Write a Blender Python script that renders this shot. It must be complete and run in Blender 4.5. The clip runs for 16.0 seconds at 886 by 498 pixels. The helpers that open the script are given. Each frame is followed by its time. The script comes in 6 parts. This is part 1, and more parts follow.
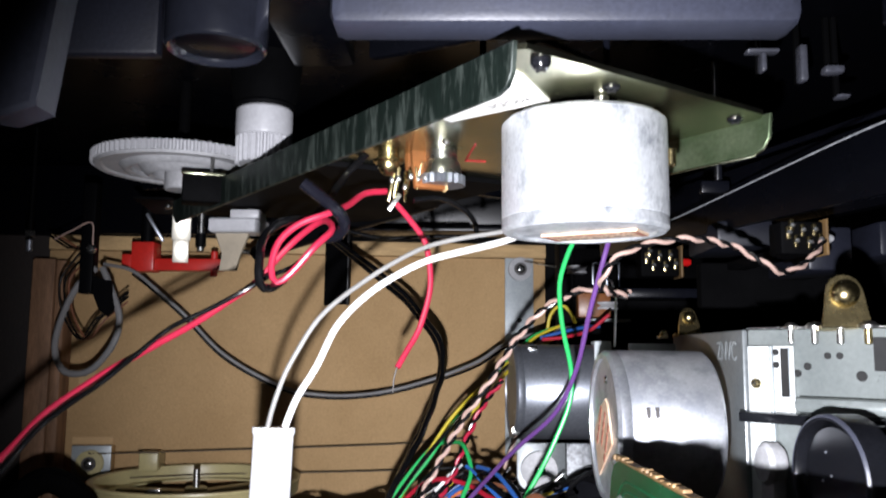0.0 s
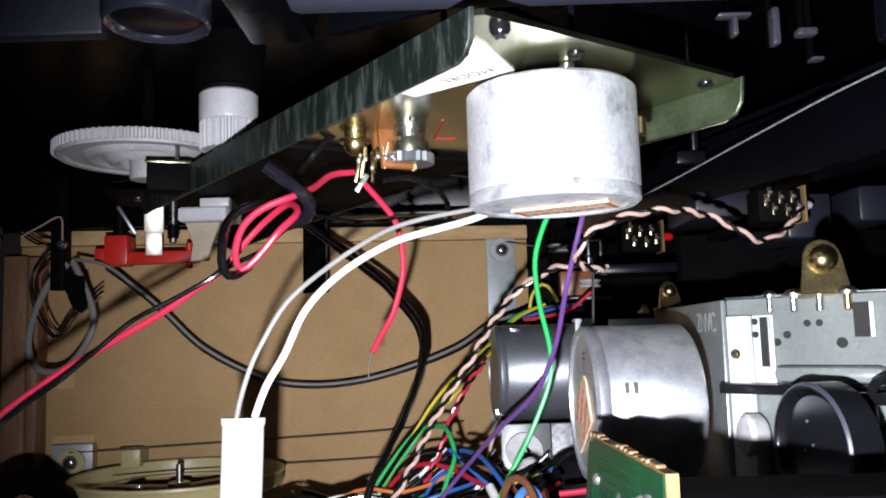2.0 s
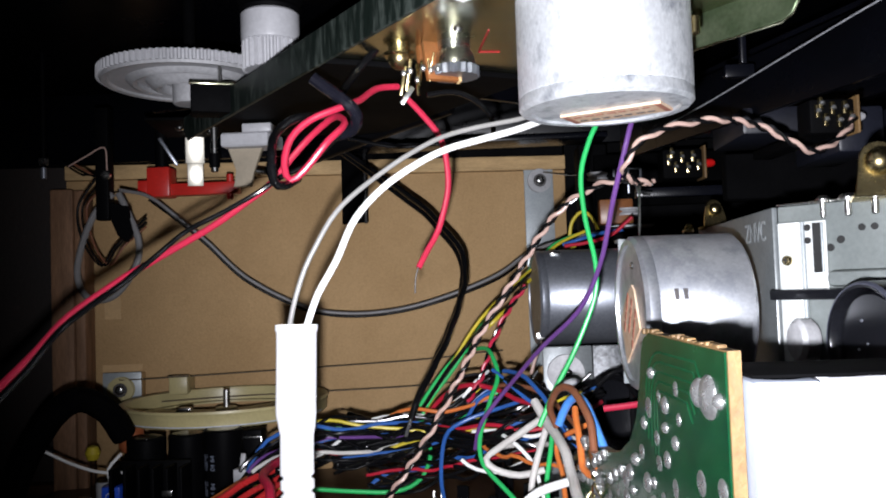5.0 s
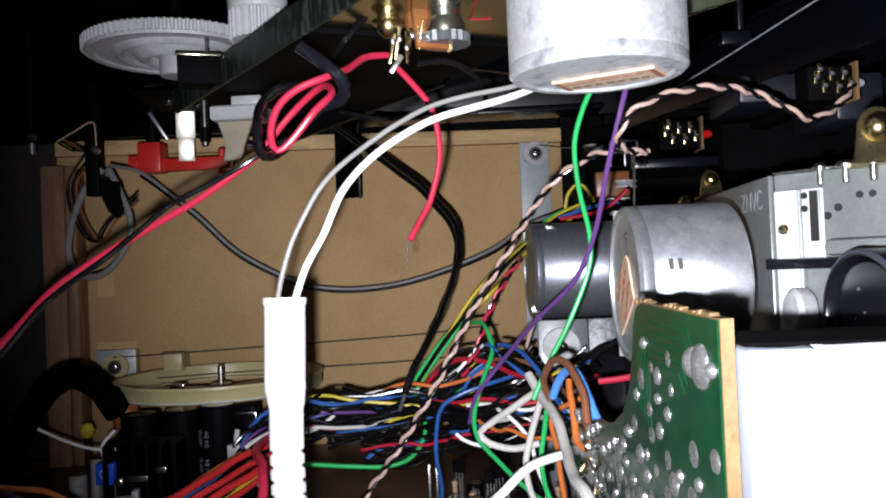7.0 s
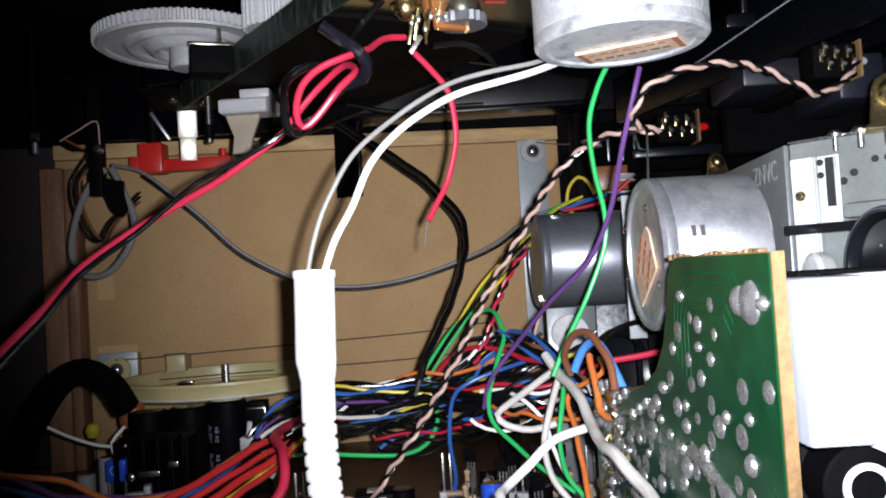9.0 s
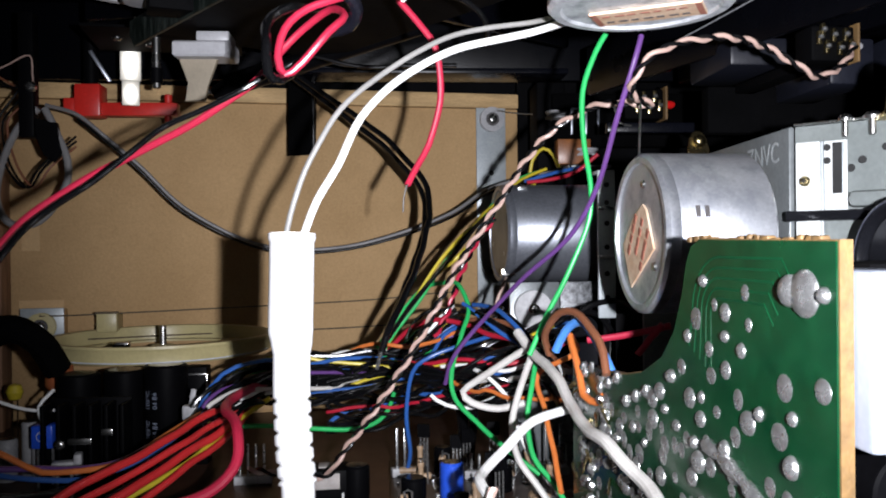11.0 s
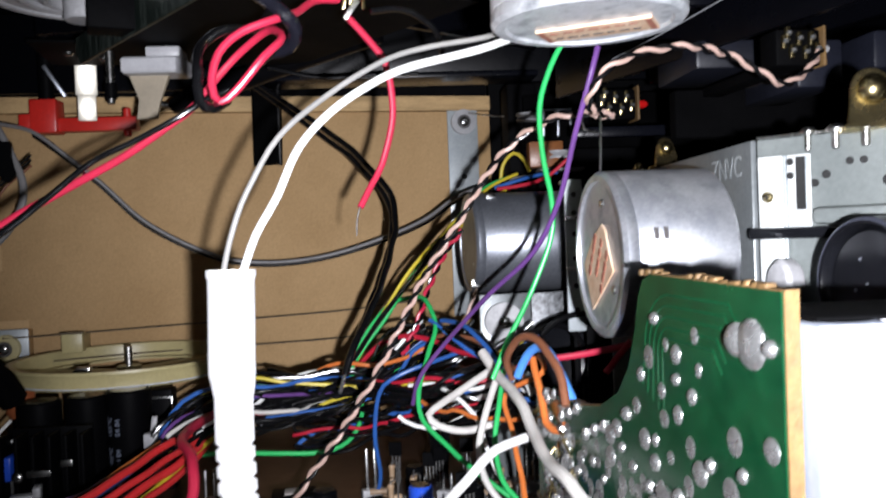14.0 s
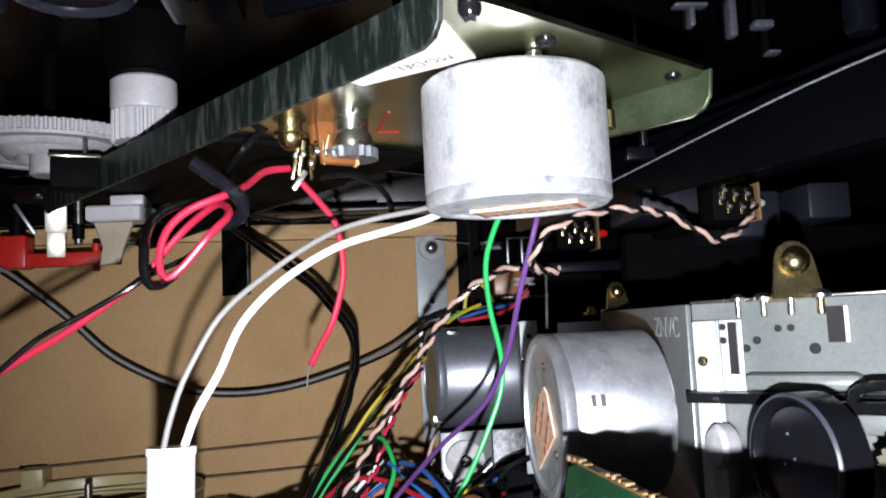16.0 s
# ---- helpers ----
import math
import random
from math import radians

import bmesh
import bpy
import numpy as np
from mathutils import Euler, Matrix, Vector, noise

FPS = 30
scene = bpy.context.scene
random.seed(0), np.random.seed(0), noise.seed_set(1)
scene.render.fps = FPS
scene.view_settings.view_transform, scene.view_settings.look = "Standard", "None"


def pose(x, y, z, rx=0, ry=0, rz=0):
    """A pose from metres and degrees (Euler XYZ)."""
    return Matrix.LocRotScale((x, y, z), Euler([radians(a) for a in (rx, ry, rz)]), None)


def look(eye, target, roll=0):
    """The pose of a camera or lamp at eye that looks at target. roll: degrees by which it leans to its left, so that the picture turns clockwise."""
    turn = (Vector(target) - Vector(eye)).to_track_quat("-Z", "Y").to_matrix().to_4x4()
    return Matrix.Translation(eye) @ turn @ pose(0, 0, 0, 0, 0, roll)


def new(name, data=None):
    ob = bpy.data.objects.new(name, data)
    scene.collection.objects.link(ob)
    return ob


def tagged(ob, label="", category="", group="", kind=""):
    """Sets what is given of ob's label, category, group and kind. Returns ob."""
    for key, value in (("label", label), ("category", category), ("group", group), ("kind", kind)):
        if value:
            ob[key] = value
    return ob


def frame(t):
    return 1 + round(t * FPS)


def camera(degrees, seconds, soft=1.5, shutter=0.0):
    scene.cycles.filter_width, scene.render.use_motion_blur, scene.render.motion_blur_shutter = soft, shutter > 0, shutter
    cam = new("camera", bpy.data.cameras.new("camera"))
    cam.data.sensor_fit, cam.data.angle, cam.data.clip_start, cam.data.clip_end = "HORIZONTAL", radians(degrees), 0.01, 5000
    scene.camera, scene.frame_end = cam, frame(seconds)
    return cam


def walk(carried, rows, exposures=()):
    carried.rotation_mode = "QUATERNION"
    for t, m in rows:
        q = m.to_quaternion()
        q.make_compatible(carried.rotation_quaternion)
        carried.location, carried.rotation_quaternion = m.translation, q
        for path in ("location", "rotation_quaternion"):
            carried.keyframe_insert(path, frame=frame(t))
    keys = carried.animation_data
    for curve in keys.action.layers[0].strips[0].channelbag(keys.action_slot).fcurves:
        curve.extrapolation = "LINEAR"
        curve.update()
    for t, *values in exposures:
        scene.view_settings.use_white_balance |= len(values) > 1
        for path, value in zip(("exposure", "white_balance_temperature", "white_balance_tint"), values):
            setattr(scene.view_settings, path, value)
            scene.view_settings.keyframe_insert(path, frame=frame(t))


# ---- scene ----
cam = camera(56.4, 16.0, soft=1.9, shutter=0.5)
PATH = [
    (0, (0.0432, 0.0363, 0.1344), (-0.0009, 2.0210, 0.3776), 0.43),
    (0.5, (0.0442, 0.0302, 0.1349), (0.0109, 2.0060, 0.4428), -0.52),
    (1, (0.0457, 0.0356, 0.1337), (0.0377, 2.0202, 0.3813), -0.87),
    (1.5, (0.0467, 0.0378, 0.1321), (0.0331, 2.0246, 0.3608), -1.05),
    (2, (0.0478, 0.0421, 0.1333), (0.0303, 2.0310, 0.3431), -1.71),
    (2.5, (0.0496, 0.0393, 0.1353), (0.0268, 2.0289, 0.3377), -2.18),
    (3, (0.0470, 0.0390, 0.1310), (0.0117, 2.0298, 0.3188), -2.06),
    (3.5, (0.0475, 0.0410, 0.1295), (0.0080, 2.0337, 0.2956), -2.12),
    (4, (0.0433, 0.0417, 0.1240), (-0.0050, 2.0360, 0.2669), -1.44),
    (4.2, (0.0418, 0.0419, 0.1224), (-0.0181, 2.0369, 0.2504), -1.32),
    (6.3, (0.0457, 0.0435, 0.1270), (-0.0822, 2.0385, 0.1885), -2.91),
    (6.5, (0.0453, 0.0459, 0.1246), (-0.0745, 2.0416, 0.1786), -2.74),
    (7, (0.0449, 0.0459, 0.1226), (-0.0487, 2.0435, 0.1561), -2.40),
    (7.5, (0.0397, 0.0514, 0.1157), (-0.0161, 2.0498, 0.1733), -2.02),
    (8, (0.0386, 0.0473, 0.1177), (-0.0146, 2.0457, 0.1783), -2.63),
    (8.5, (0.0349, 0.0464, 0.1116), (-0.0367, 2.0439, 0.1797), -2.26),
    (9, (0.0334, 0.0431, 0.1122), (-0.0082, 2.0413, 0.1878), -3.44),
    (9.5, (0.0272, 0.0462, 0.0994), (0.0277, 2.0450, 0.1684), -3.45),
    (11.8, (0.0185, 0.0650, 0.1195), (0.1893, 2.0574, 0.0829), 0.15),
    (12, (0.0205, 0.0665, 0.1196), (0.1877, 2.0592, 0.0822), 0.06),
    (12.5, (0.0203, 0.0666, 0.1177), (0.1844, 2.0594, 0.0733), -0.10),
    (13, (0.0224, 0.0639, 0.1199), (0.1719, 2.0577, 0.0708), -0.47),
    (13.5, (0.0252, 0.0646, 0.1186), (0.1636, 2.0586, 0.0487), -1.53),
    (14, (0.0288, 0.0650, 0.1217), (0.1870, 2.0584, 0.0854), -2.22),
    (14.5, (0.0376, 0.0605, 0.1321), (0.2299, 2.0500, 0.2016), -2.39),
    (15, (0.0393, 0.0601, 0.1356), (0.2766, 2.0372, 0.3217), -2.20),
    (15.5, (0.0386, 0.0594, 0.1351), (0.2484, 2.0413, 0.3032), -2.56),
    (16, (0.0390, 0.0589, 0.1378), (0.2364, 2.0405, 0.3227), -2.78),
]
EXPOSURES = [(0, 0.0), (2.5, -0.12), (4, -0.27), (7.5, -0.33), (9.5, -0.2), (12.5, -0.16), (14.5, -0.08), (16, -0.14)]
walk(cam, [(t, look(eye, target, roll)) for t, eye, target, roll in PATH], EXPOSURES)

# ---- light: one small torch beside the lens, inside a closed dark case ----
world = bpy.data.worlds.new("world")
scene.world = world
world.use_nodes = True
world.node_tree.nodes["Background"].inputs[0].default_value = (0.6, 0.75, 1.0, 1)
world.node_tree.nodes["Background"].inputs[1].default_value = 0.0004

torch_data = bpy.data.lights.new("torch", "SPOT")
torch_data.energy = 7.9
torch_data.spot_size, torch_data.spot_blend = radians(86), 1.0
torch_data.shadow_soft_size = 0.002
torch_data.color = (0.915, 0.922, 1.0)
torch = new("torch", torch_data)
torch.matrix_world = look((0.0390, 0.0480, 0.1145), (0.1600, 1.0, 0.2350))


# ---- materials ----
def mat(name, color, rough=0.5, metal=0.0, vary=0.25, big=60.0, fine=900.0, bump=0.15, second=None, spec=0.5, rvary=0.15, stretch=(1, 1, 1), each=0.0, coat=0.0, edges=(0.38, 0.64)):
    """A painted, moulded or cast surface: two scales of colour change, uneven gloss and fine relief."""
    m = bpy.data.materials.new(name)
    m.use_nodes = True
    n, l = m.node_tree.nodes, m.node_tree.links
    b = n["Principled BSDF"]
    b.inputs["Metallic"].default_value = metal
    b.inputs["Specular IOR Level"].default_value = spec
    b.inputs["Coat Weight"].default_value = coat
    co = n.new("ShaderNodeTexCoord")
    mp = n.new("ShaderNodeMapping")
    mp.inputs["Scale"].default_value = stretch
    l.new(co.outputs["Object"], mp.inputs["Vector"])
    n1 = n.new("ShaderNodeTexNoise")
    n1.inputs["Scale"].default_value = big
    n1.inputs["Detail"].default_value = 5
    n1.inputs["Roughness"].default_value = 0.62
    n2 = n.new("ShaderNodeTexNoise")
    n2.inputs["Scale"].default_value = fine
    n2.inputs["Detail"].default_value = 3
    l.new(mp.outputs[0], n1.inputs["Vector"])
    l.new(mp.outputs[0], n2.inputs["Vector"])
    mix = n.new("ShaderNodeMix")
    mix.data_type = "RGBA"
    c2 = second or tuple(c * (1 - vary) for c in color)
    ramp = n.new("ShaderNodeMapRange")
    ramp.inputs[1].default_value, ramp.inputs[2].default_value = edges
    l.new(n1.outputs["Fac"], ramp.inputs[0])
    l.new(ramp.outputs[0], mix.inputs[0])
    mix.inputs[6].default_value = (*color, 1)
    mix.inputs[7].default_value = (*c2, 1)
    hs = n.new("ShaderNodeHueSaturation")
    r2 = n.new("ShaderNodeMapRange")
    r2.inputs[1].default_value, r2.inputs[2].default_value = 0.25, 0.75
    r2.inputs[3].default_value, r2.inputs[4].default_value = 1 - vary * 0.6, 1 + vary * 0.4
    l.new(n2.outputs["Fac"], r2.inputs[0])
    if each:
        oi = n.new("ShaderNodeObjectInfo")
        r3 = n.new("ShaderNodeMapRange")
        r3.inputs[3].default_value, r3.inputs[4].default_value = 1 - each, 1 + each
        l.new(oi.outputs["Random"], r3.inputs[0])
        mu = n.new("ShaderNodeMath")
        mu.operation = "MULTIPLY"
        l.new(r2.outputs[0], mu.inputs[0])
        l.new(r3.outputs[0], mu.inputs[1])
        l.new(mu.outputs[0], hs.inputs["Value"])
    else:
        l.new(r2.outputs[0], hs.inputs["Value"])
    l.new(mix.outputs[2], hs.inputs["Color"])
    l.new(hs.outputs[0], b.inputs["Base Color"])
    rr = n.new("ShaderNodeMapRange")
    rr.inputs[3].default_value, rr.inputs[4].default_value = max(0.03, rough - rvary), min(1, rough + rvary)
    l.new(n1.outputs["Fac"], rr.inputs[0])
    l.new(rr.outputs[0], b.inputs["Roughness"])
    if bump:
        bp = n.new("ShaderNodeBump")
        bp.inputs["Strength"].default_value = bump
        bp.inputs["Distance"].default_value = 0.0004
        l.new(n2.outputs["Fac"], bp.inputs["Height"])
        l.new(bp.outputs[0], b.inputs["Normal"])
    return m


def pvc(name, color, rough=0.38):
    return mat(name, color, rough, 0, 0.18, 90, 1500, 0.08, rvary=0.12)


CASE_BROWN = mat("dark_brown_case", (0.012, 0.006, 0.004), 0.6, 0, 0.4, 30, 600, 0.2)
FIBREBOARD = mat("fibreboard", (0.412, 0.268, 0.130), 0.75, 0, 0.20, 22, 900, 0.40, spec=0.2, second=(0.362, 0.232, 0.110))
PLY_EDGE = mat("plywood_edge", (0.52, 0.35, 0.17), 0.7, 0, 0.3, 40, 500, 0.3, stretch=(1, 1, 6), spec=0.25)
BATTEN_WOOD = mat("batten_wood", (0.25, 0.135, 0.075), 0.65, 0, 0.4, 60, 600, 0.3, stretch=(3, 3, 0.4), spec=0.3)
MASKING = mat("masking_tape", (0.50, 0.33, 0.16), 0.6, 0, 0.15, 60, 900, 0.15, spec=0.3)
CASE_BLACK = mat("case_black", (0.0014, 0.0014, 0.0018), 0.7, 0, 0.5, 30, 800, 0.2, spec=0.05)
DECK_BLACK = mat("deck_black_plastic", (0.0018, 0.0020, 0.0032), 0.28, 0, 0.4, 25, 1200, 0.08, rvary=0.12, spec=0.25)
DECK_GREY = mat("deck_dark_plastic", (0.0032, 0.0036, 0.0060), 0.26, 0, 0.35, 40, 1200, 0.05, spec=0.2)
SMOKED = mat("smoked_plastic", (0.010, 0.011, 0.016), 0.16, 0, 0.3, 40, 300, 0.05, coat=0.8, spec=0.7)
LEDGE_GREY = mat("ledge_plastic", (0.030, 0.033, 0.050), 0.42, 0, 0.35, 25, 1200, 0.1)
# Paler than the deck plastic: the glints of its catches are in the colour.
CLIP_GREY = mat("glint_clip_plastic", (0.055, 0.057, 0.070), 0.25, 0, 0.4, 150, 900, 0.1, spec=0.6)
DECK_PANEL = mat("deck_panel_plastic", (0.009, 0.010, 0.016), 0.40, 0, 0.35, 30, 1200, 0.08, spec=0.3)
BRACKET_GREY = mat("bracket_plastic", (0.040, 0.043, 0.060), 0.4, 0, 0.3, 30, 1200, 0.08)
STAY_BLACK = mat("dark_stay_plastic", (0.0030, 0.0030, 0.0036), 0.30, 0, 0.3, 60, 1000, 0.10, spec=0.10)
BLACK_GLOSS = mat("glossy_black_plastic", (0.0060, 0.0063, 0.008), 0.16, 0, 0.3, 40, 1000, 0.06)
BOARD_BROWN = mat("phenolic_board", (0.060, 0.024, 0.013), 0.45, 0, 0.35, 35, 700, 0.12)
PHENOLIC = mat("phenolic_board_face", (0.050, 0.026, 0.018), 0.35, 0, 0.35, 60, 700, 0.12)
SWITCH_BROWN = mat("phenolic_orange", (0.22, 0.080, 0.024), 0.4, 0, 0.25, 120, 900, 0.1)
PCB_GREEN = mat("green_solder_mask", (0.0010, 0.022, 0.0080), 0.22, 0, 0.3, 110, 500, 0.08, second=(0.0018, 0.034, 0.0115))
TRACK_GREEN = mat("green_copper_track", (0.0016, 0.036, 0.012), 0.5, 0, 0.25, 90, 500, 0.08, spec=0.15)
PCB_EDGE = mat("board_cut_edge", (0.15, 0.085, 0.028), 0.65, 0, 0.35, 150, 900, 0.4)
SOLDER = mat("solder", (0.53, 0.535, 0.53), 0.29, 0.88, 0.40, 320, 1500, 0.35, rvary=0.22)
ZINC = mat("dull_zinc_can", (0.60, 0.62, 0.64), 0.46, 0.65, 0.26, 190, 1300, 0.10, second=(0.21, 0.225, 0.25), edges=(0.50, 0.72), stretch=(1, 1, 0.7), rvary=0.2)
CAN_GREY = mat("dull_motor_can", (0.50, 0.515, 0.545), 0.38, 0.8, 0.16, 95, 1200, 0.05, second=(0.30, 0.315, 0.345), edges=(0.44, 0.62), rvary=0.2)
ZINC_DARK = mat("dark_steel_can", (0.31, 0.33, 0.375), 0.36, 0.8, 0.25, 50, 900, 0.05)
# Zinc with pale scratches, darkened in colour for its grazing angle to the torch.
GALV_SHADED = mat("shaded_galvanised_edge", (0.006, 0.010, 0.008), 0.42, 0.2, 0.5, 420, 1300, 0.12, second=(0.060, 0.074, 0.064), stretch=(1.0, 1.0, 0.22), edges=(0.48, 0.78), rvary=0.2)
# Steel flange; the green it reflects is put into its colour.
FLANGE_REFLECT = mat("green_reflection_flange", (0.085, 0.125, 0.065), 0.34, 0.8, 0.3, 60, 900, 0.08, second=(0.17, 0.21, 0.13))
PASSIVATED = mat("passivated_steel", (0.50, 0.48, 0.34), 0.23, 1.0, 0.2, 45, 900, 0.06, second=(0.40, 0.42, 0.28))
PAINT_GREY = mat("grey_painted_steel", (0.36, 0.39, 0.40), 0.40, 0.2, 0.2, 50, 900, 0.06, second=(0.28, 0.31, 0.325))
# One grey paint in three tones: light on each face is in the colour.
CORNER_LIT = mat("lit_corner_paint", (0.50, 0.52, 0.51), 0.42, 0.1, 0.15, 60, 900, 0.05)
WALL_GREY = mat("lit_mechanism_paint", (0.185, 0.204, 0.198), 0.34, 0.25, 0.2, 50, 900, 0.06, second=(0.145, 0.162, 0.158))
MECH_GREY = mat("mechanism_paint", (0.150, 0.163, 0.166), 0.34, 0.3, 0.25, 50, 900, 0.06, second=(0.115, 0.127, 0.132))
STEEL = mat("bright_steel", (0.62, 0.62, 0.60), 0.28, 1.0, 0.3, 120, 1200, 0.06)
ZINC_SPOT = mat("speckled_dark_steel", (0.012, 0.012, 0.014), 0.4, 0.3, 0.5, 420, 900, 0.2, second=(0.16, 0.17, 0.18))
PLATED = mat("plated_tab", (0.86, 0.82, 0.70), 0.36, 0.75, 0.15, 80, 900, 0.05)
BRASS = mat("yellow_passivated_brass", (0.58, 0.47, 0.24), 0.27, 1.0, 0.3, 150, 900, 0.08)
COPPER = mat("tinned_copper", (0.16, 0.12, 0.09), 0.35, 1.0, 0.35, 300, 900, 0.1)
STRAND_DARK = mat("oxidised_strand", (0.05, 0.042, 0.036), 0.5, 0.2, 0.3, 300, 900, 0.1)
COPPER_ORANGE = mat("enamelled_copper", (0.45, 0.13, 0.05), 0.35, 0.3, 0.3, 200, 2500, 0.3, stretch=(0.2, 0.2, 2))
NYLON = mat("white_nylon", (0.74, 0.74, 0.72), 0.42, 0, 0.12, 60, 900, 0.06)
# White nylon, greyed in colour for the torch falling off to the left.
GEAR_NYLON = mat("dimmed_nylon", (0.36, 0.36, 0.375), 0.42, 0, 0.15, 60, 900, 0.06)
NYLON_GREY = mat("worn_nylon", (0.36, 0.36, 0.37), 0.5, 0, 0.3, 60, 900, 0.1)
CREAM = mat("cream_plastic", (0.43, 0.37, 0.185), 0.36, 0, 0.15, 60, 900, 0.06)
IDLER_OLIVE = mat("dull_olive_nylon", (0.11, 0.105, 0.065), 0.5, 0, 0.25, 60, 900, 0.06)
TAIL_CREAM = mat("dull_cream_plastic", (0.26, 0.22, 0.16), 0.5, 0, 0.2, 60, 900, 0.06)
RED_PLASTIC = mat("red_plastic", (0.52, 0.022, 0.016), 0.35, 0, 0.2, 60, 900, 0.05)
PAPER = mat("white_paper_label", (0.80, 0.79, 0.74), 0.65, 0, 0.08, 120, 900, 0.05)
PAPER_GREY = mat("greyed_paper_label", (0.36, 0.33, 0.31), 0.6, 0, 0.25, 200, 900, 0.1)
PAPER_OLD = mat("aged_paper_label", (0.42, 0.27, 0.17), 0.65, 0, 0.3, 200, 900, 0.1, second=(0.52, 0.40, 0.29))
INK_RED = mat("red_ink", (0.27, 0.10, 0.065), 0.6, 0, 0.25, 200, 900, 0.0)
INK_PEN = mat("red_felt_pen", (0.30, 0.012, 0.012), 0.5, 0, 0.3, 200, 900, 0.0)
INK_DARK = mat("dark_ink", (0.05, 0.045, 0.045), 0.6, 0, 0.25, 200, 900, 0.0)
CAP_PRINT = mat("bluish_print", (0.16, 0.18, 0.24), 0.6, 0, 0.2, 200, 900, 0.0)
INK_PALE = mat("pale_print", (0.55, 0.58, 0.62), 0.5, 0, 0.2, 200, 900, 0.0)
CAP_BLUE = mat("blue_sleeve", (0.02, 0.08, 0.55), 0.3, 0, 0.2, 90, 900, 0.04)
CAP_BLACK = mat("black_capacitor_sleeve", (0.0022, 0.0022, 0.0027), 0.5, 0, 0.3, 90, 900, 0.05, spec=0.04)
CERAMIC = mat("tan_resistor", (0.34, 0.23, 0.14), 0.5, 0, 0.25, 200, 900, 0.1, each=0.3)
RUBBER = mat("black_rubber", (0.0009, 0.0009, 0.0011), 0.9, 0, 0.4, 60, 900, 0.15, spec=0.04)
HOLE = mat("dark_hole", (0.006, 0.006, 0.006), 0.8, 0, 0.3, 60, 900, 0)
SLEEVE_WHITE = mat("white_sleeve", (0.82, 0.82, 0.82), 0.5, 0, 0.06, 60, 700, 0.2)
WHITE_CASE = mat("white_moulding", (0.66, 0.67, 0.70), 0.4, 0, 0.08, 30, 900, 0.05)
# White moulding turned from the torch: its shade is in this bluish grey.
SHOULDER_SHADE = mat("shaded_white_moulding", (0.20, 0.22, 0.26), 0.45, 0, 0.12, 60, 900, 0.05)
THREAD_PALE = mat("pale_twisted_cord", (0.30, 0.31, 0.33), 0.5, 0.2, 0.5, 900, 2500, 0.4)
CORD = mat("dial_cord_fibre", (0.10, 0.075, 0.045), 0.8, 0, 0.3, 300, 2000, 0.2)
LED_RED = mat("red_lens", (0.55, 0.01, 0.01), 0.15, 0, 0.1, 60, 900, 0)

WHITE_PVC = pvc("white_wire_sheath", (0.80, 0.80, 0.78))
GREY_WHITE = pvc("greyish_wire_sheath", (0.22, 0.215, 0.205))
PALE_GREY = pvc("pale_grey_sheath", (0.52, 0.50, 0.47))
GREY_CABLE = pvc("grey_cable_sheath", (0.17, 0.165, 0.165), 0.42)
BLACK_PVC = pvc("black_wire_sheath", (0.0035, 0.0035, 0.004), 0.2)
RED_PVC = pvc("pinkish_red_sheath", (0.43, 0.018, 0.050))
RED_BRIGHT = pvc("bright_red_sheath", (0.55, 0.028, 0.030), 0.3)
DARK_RED = pvc("dark_red_sheath", (0.38, 0.012, 0.03))
GREEN_PVC = pvc("green_wire_sheath", (0.02, 0.38, 0.095))
PURPLE_PVC = pvc("violet_wire_sheath", (0.11, 0.045, 0.18), 0.3)
PINK_PVC = pvc("faded_pink_sheath", (0.42, 0.285, 0.24))
SHINY_SHEATH = pvc("shiny_black_sheath", (0.007, 0.007, 0.011), 0.17)
YELLOW_PVC = pvc("yellow_wire_sheath", (0.52, 0.41, 0.03))
BLUE_PVC = pvc("blue_wire_sheath", (0.022, 0.09, 0.31))
LIGHT_BLUE = pvc("light_blue_sheath", (0.055, 0.19, 0.50))
ORANGE_PVC = pvc("orange_wire_sheath", (0.55, 0.15, 0.035))
RED_TAIL = pvc("faded_red_sheath", (0.40, 0.10, 0.10))
BROWN_PVC = pvc("brown_wire_sheath", (0.16, 0.06, 0.03))


# ---- building blocks ----
def mesh_of(name, bm, material, smooth=True):
    bmesh.ops.recalc_face_normals(bm, faces=bm.faces)
    me = bpy.data.meshes.new(name)
    bm.to_mesh(me)
    bm.free()
    me.materials.append(material)
    if smooth:
        for p in me.polygons:
            p.use_smooth = True
        me.set_sharp_from_angle(angle=radians(35))
    return me


def part(name, bm, material, parent, label=""):
    ob = new(name, mesh_of(name, bm, material))
    ob.parent = parent
    return tagged(ob, label)


def whole(name, bm, material, label, category, group="", kind=""):
    return tagged(new(name, mesh_of(name, bm, material)), label, category, group, kind)


def thing(name, m, label, category, group=""):
    """An Empty at the base of a thing; its parts are built in its own axes."""
    ob = new(name)
    ob.empty_display_size = 0.01
    ob.matrix_world = m
    return tagged(ob, label, category, group)


def at_(x, y, z, rz=0.0, rx=0.0, ry=0.0):
    return pose(x, y, z, rx, ry, rz)


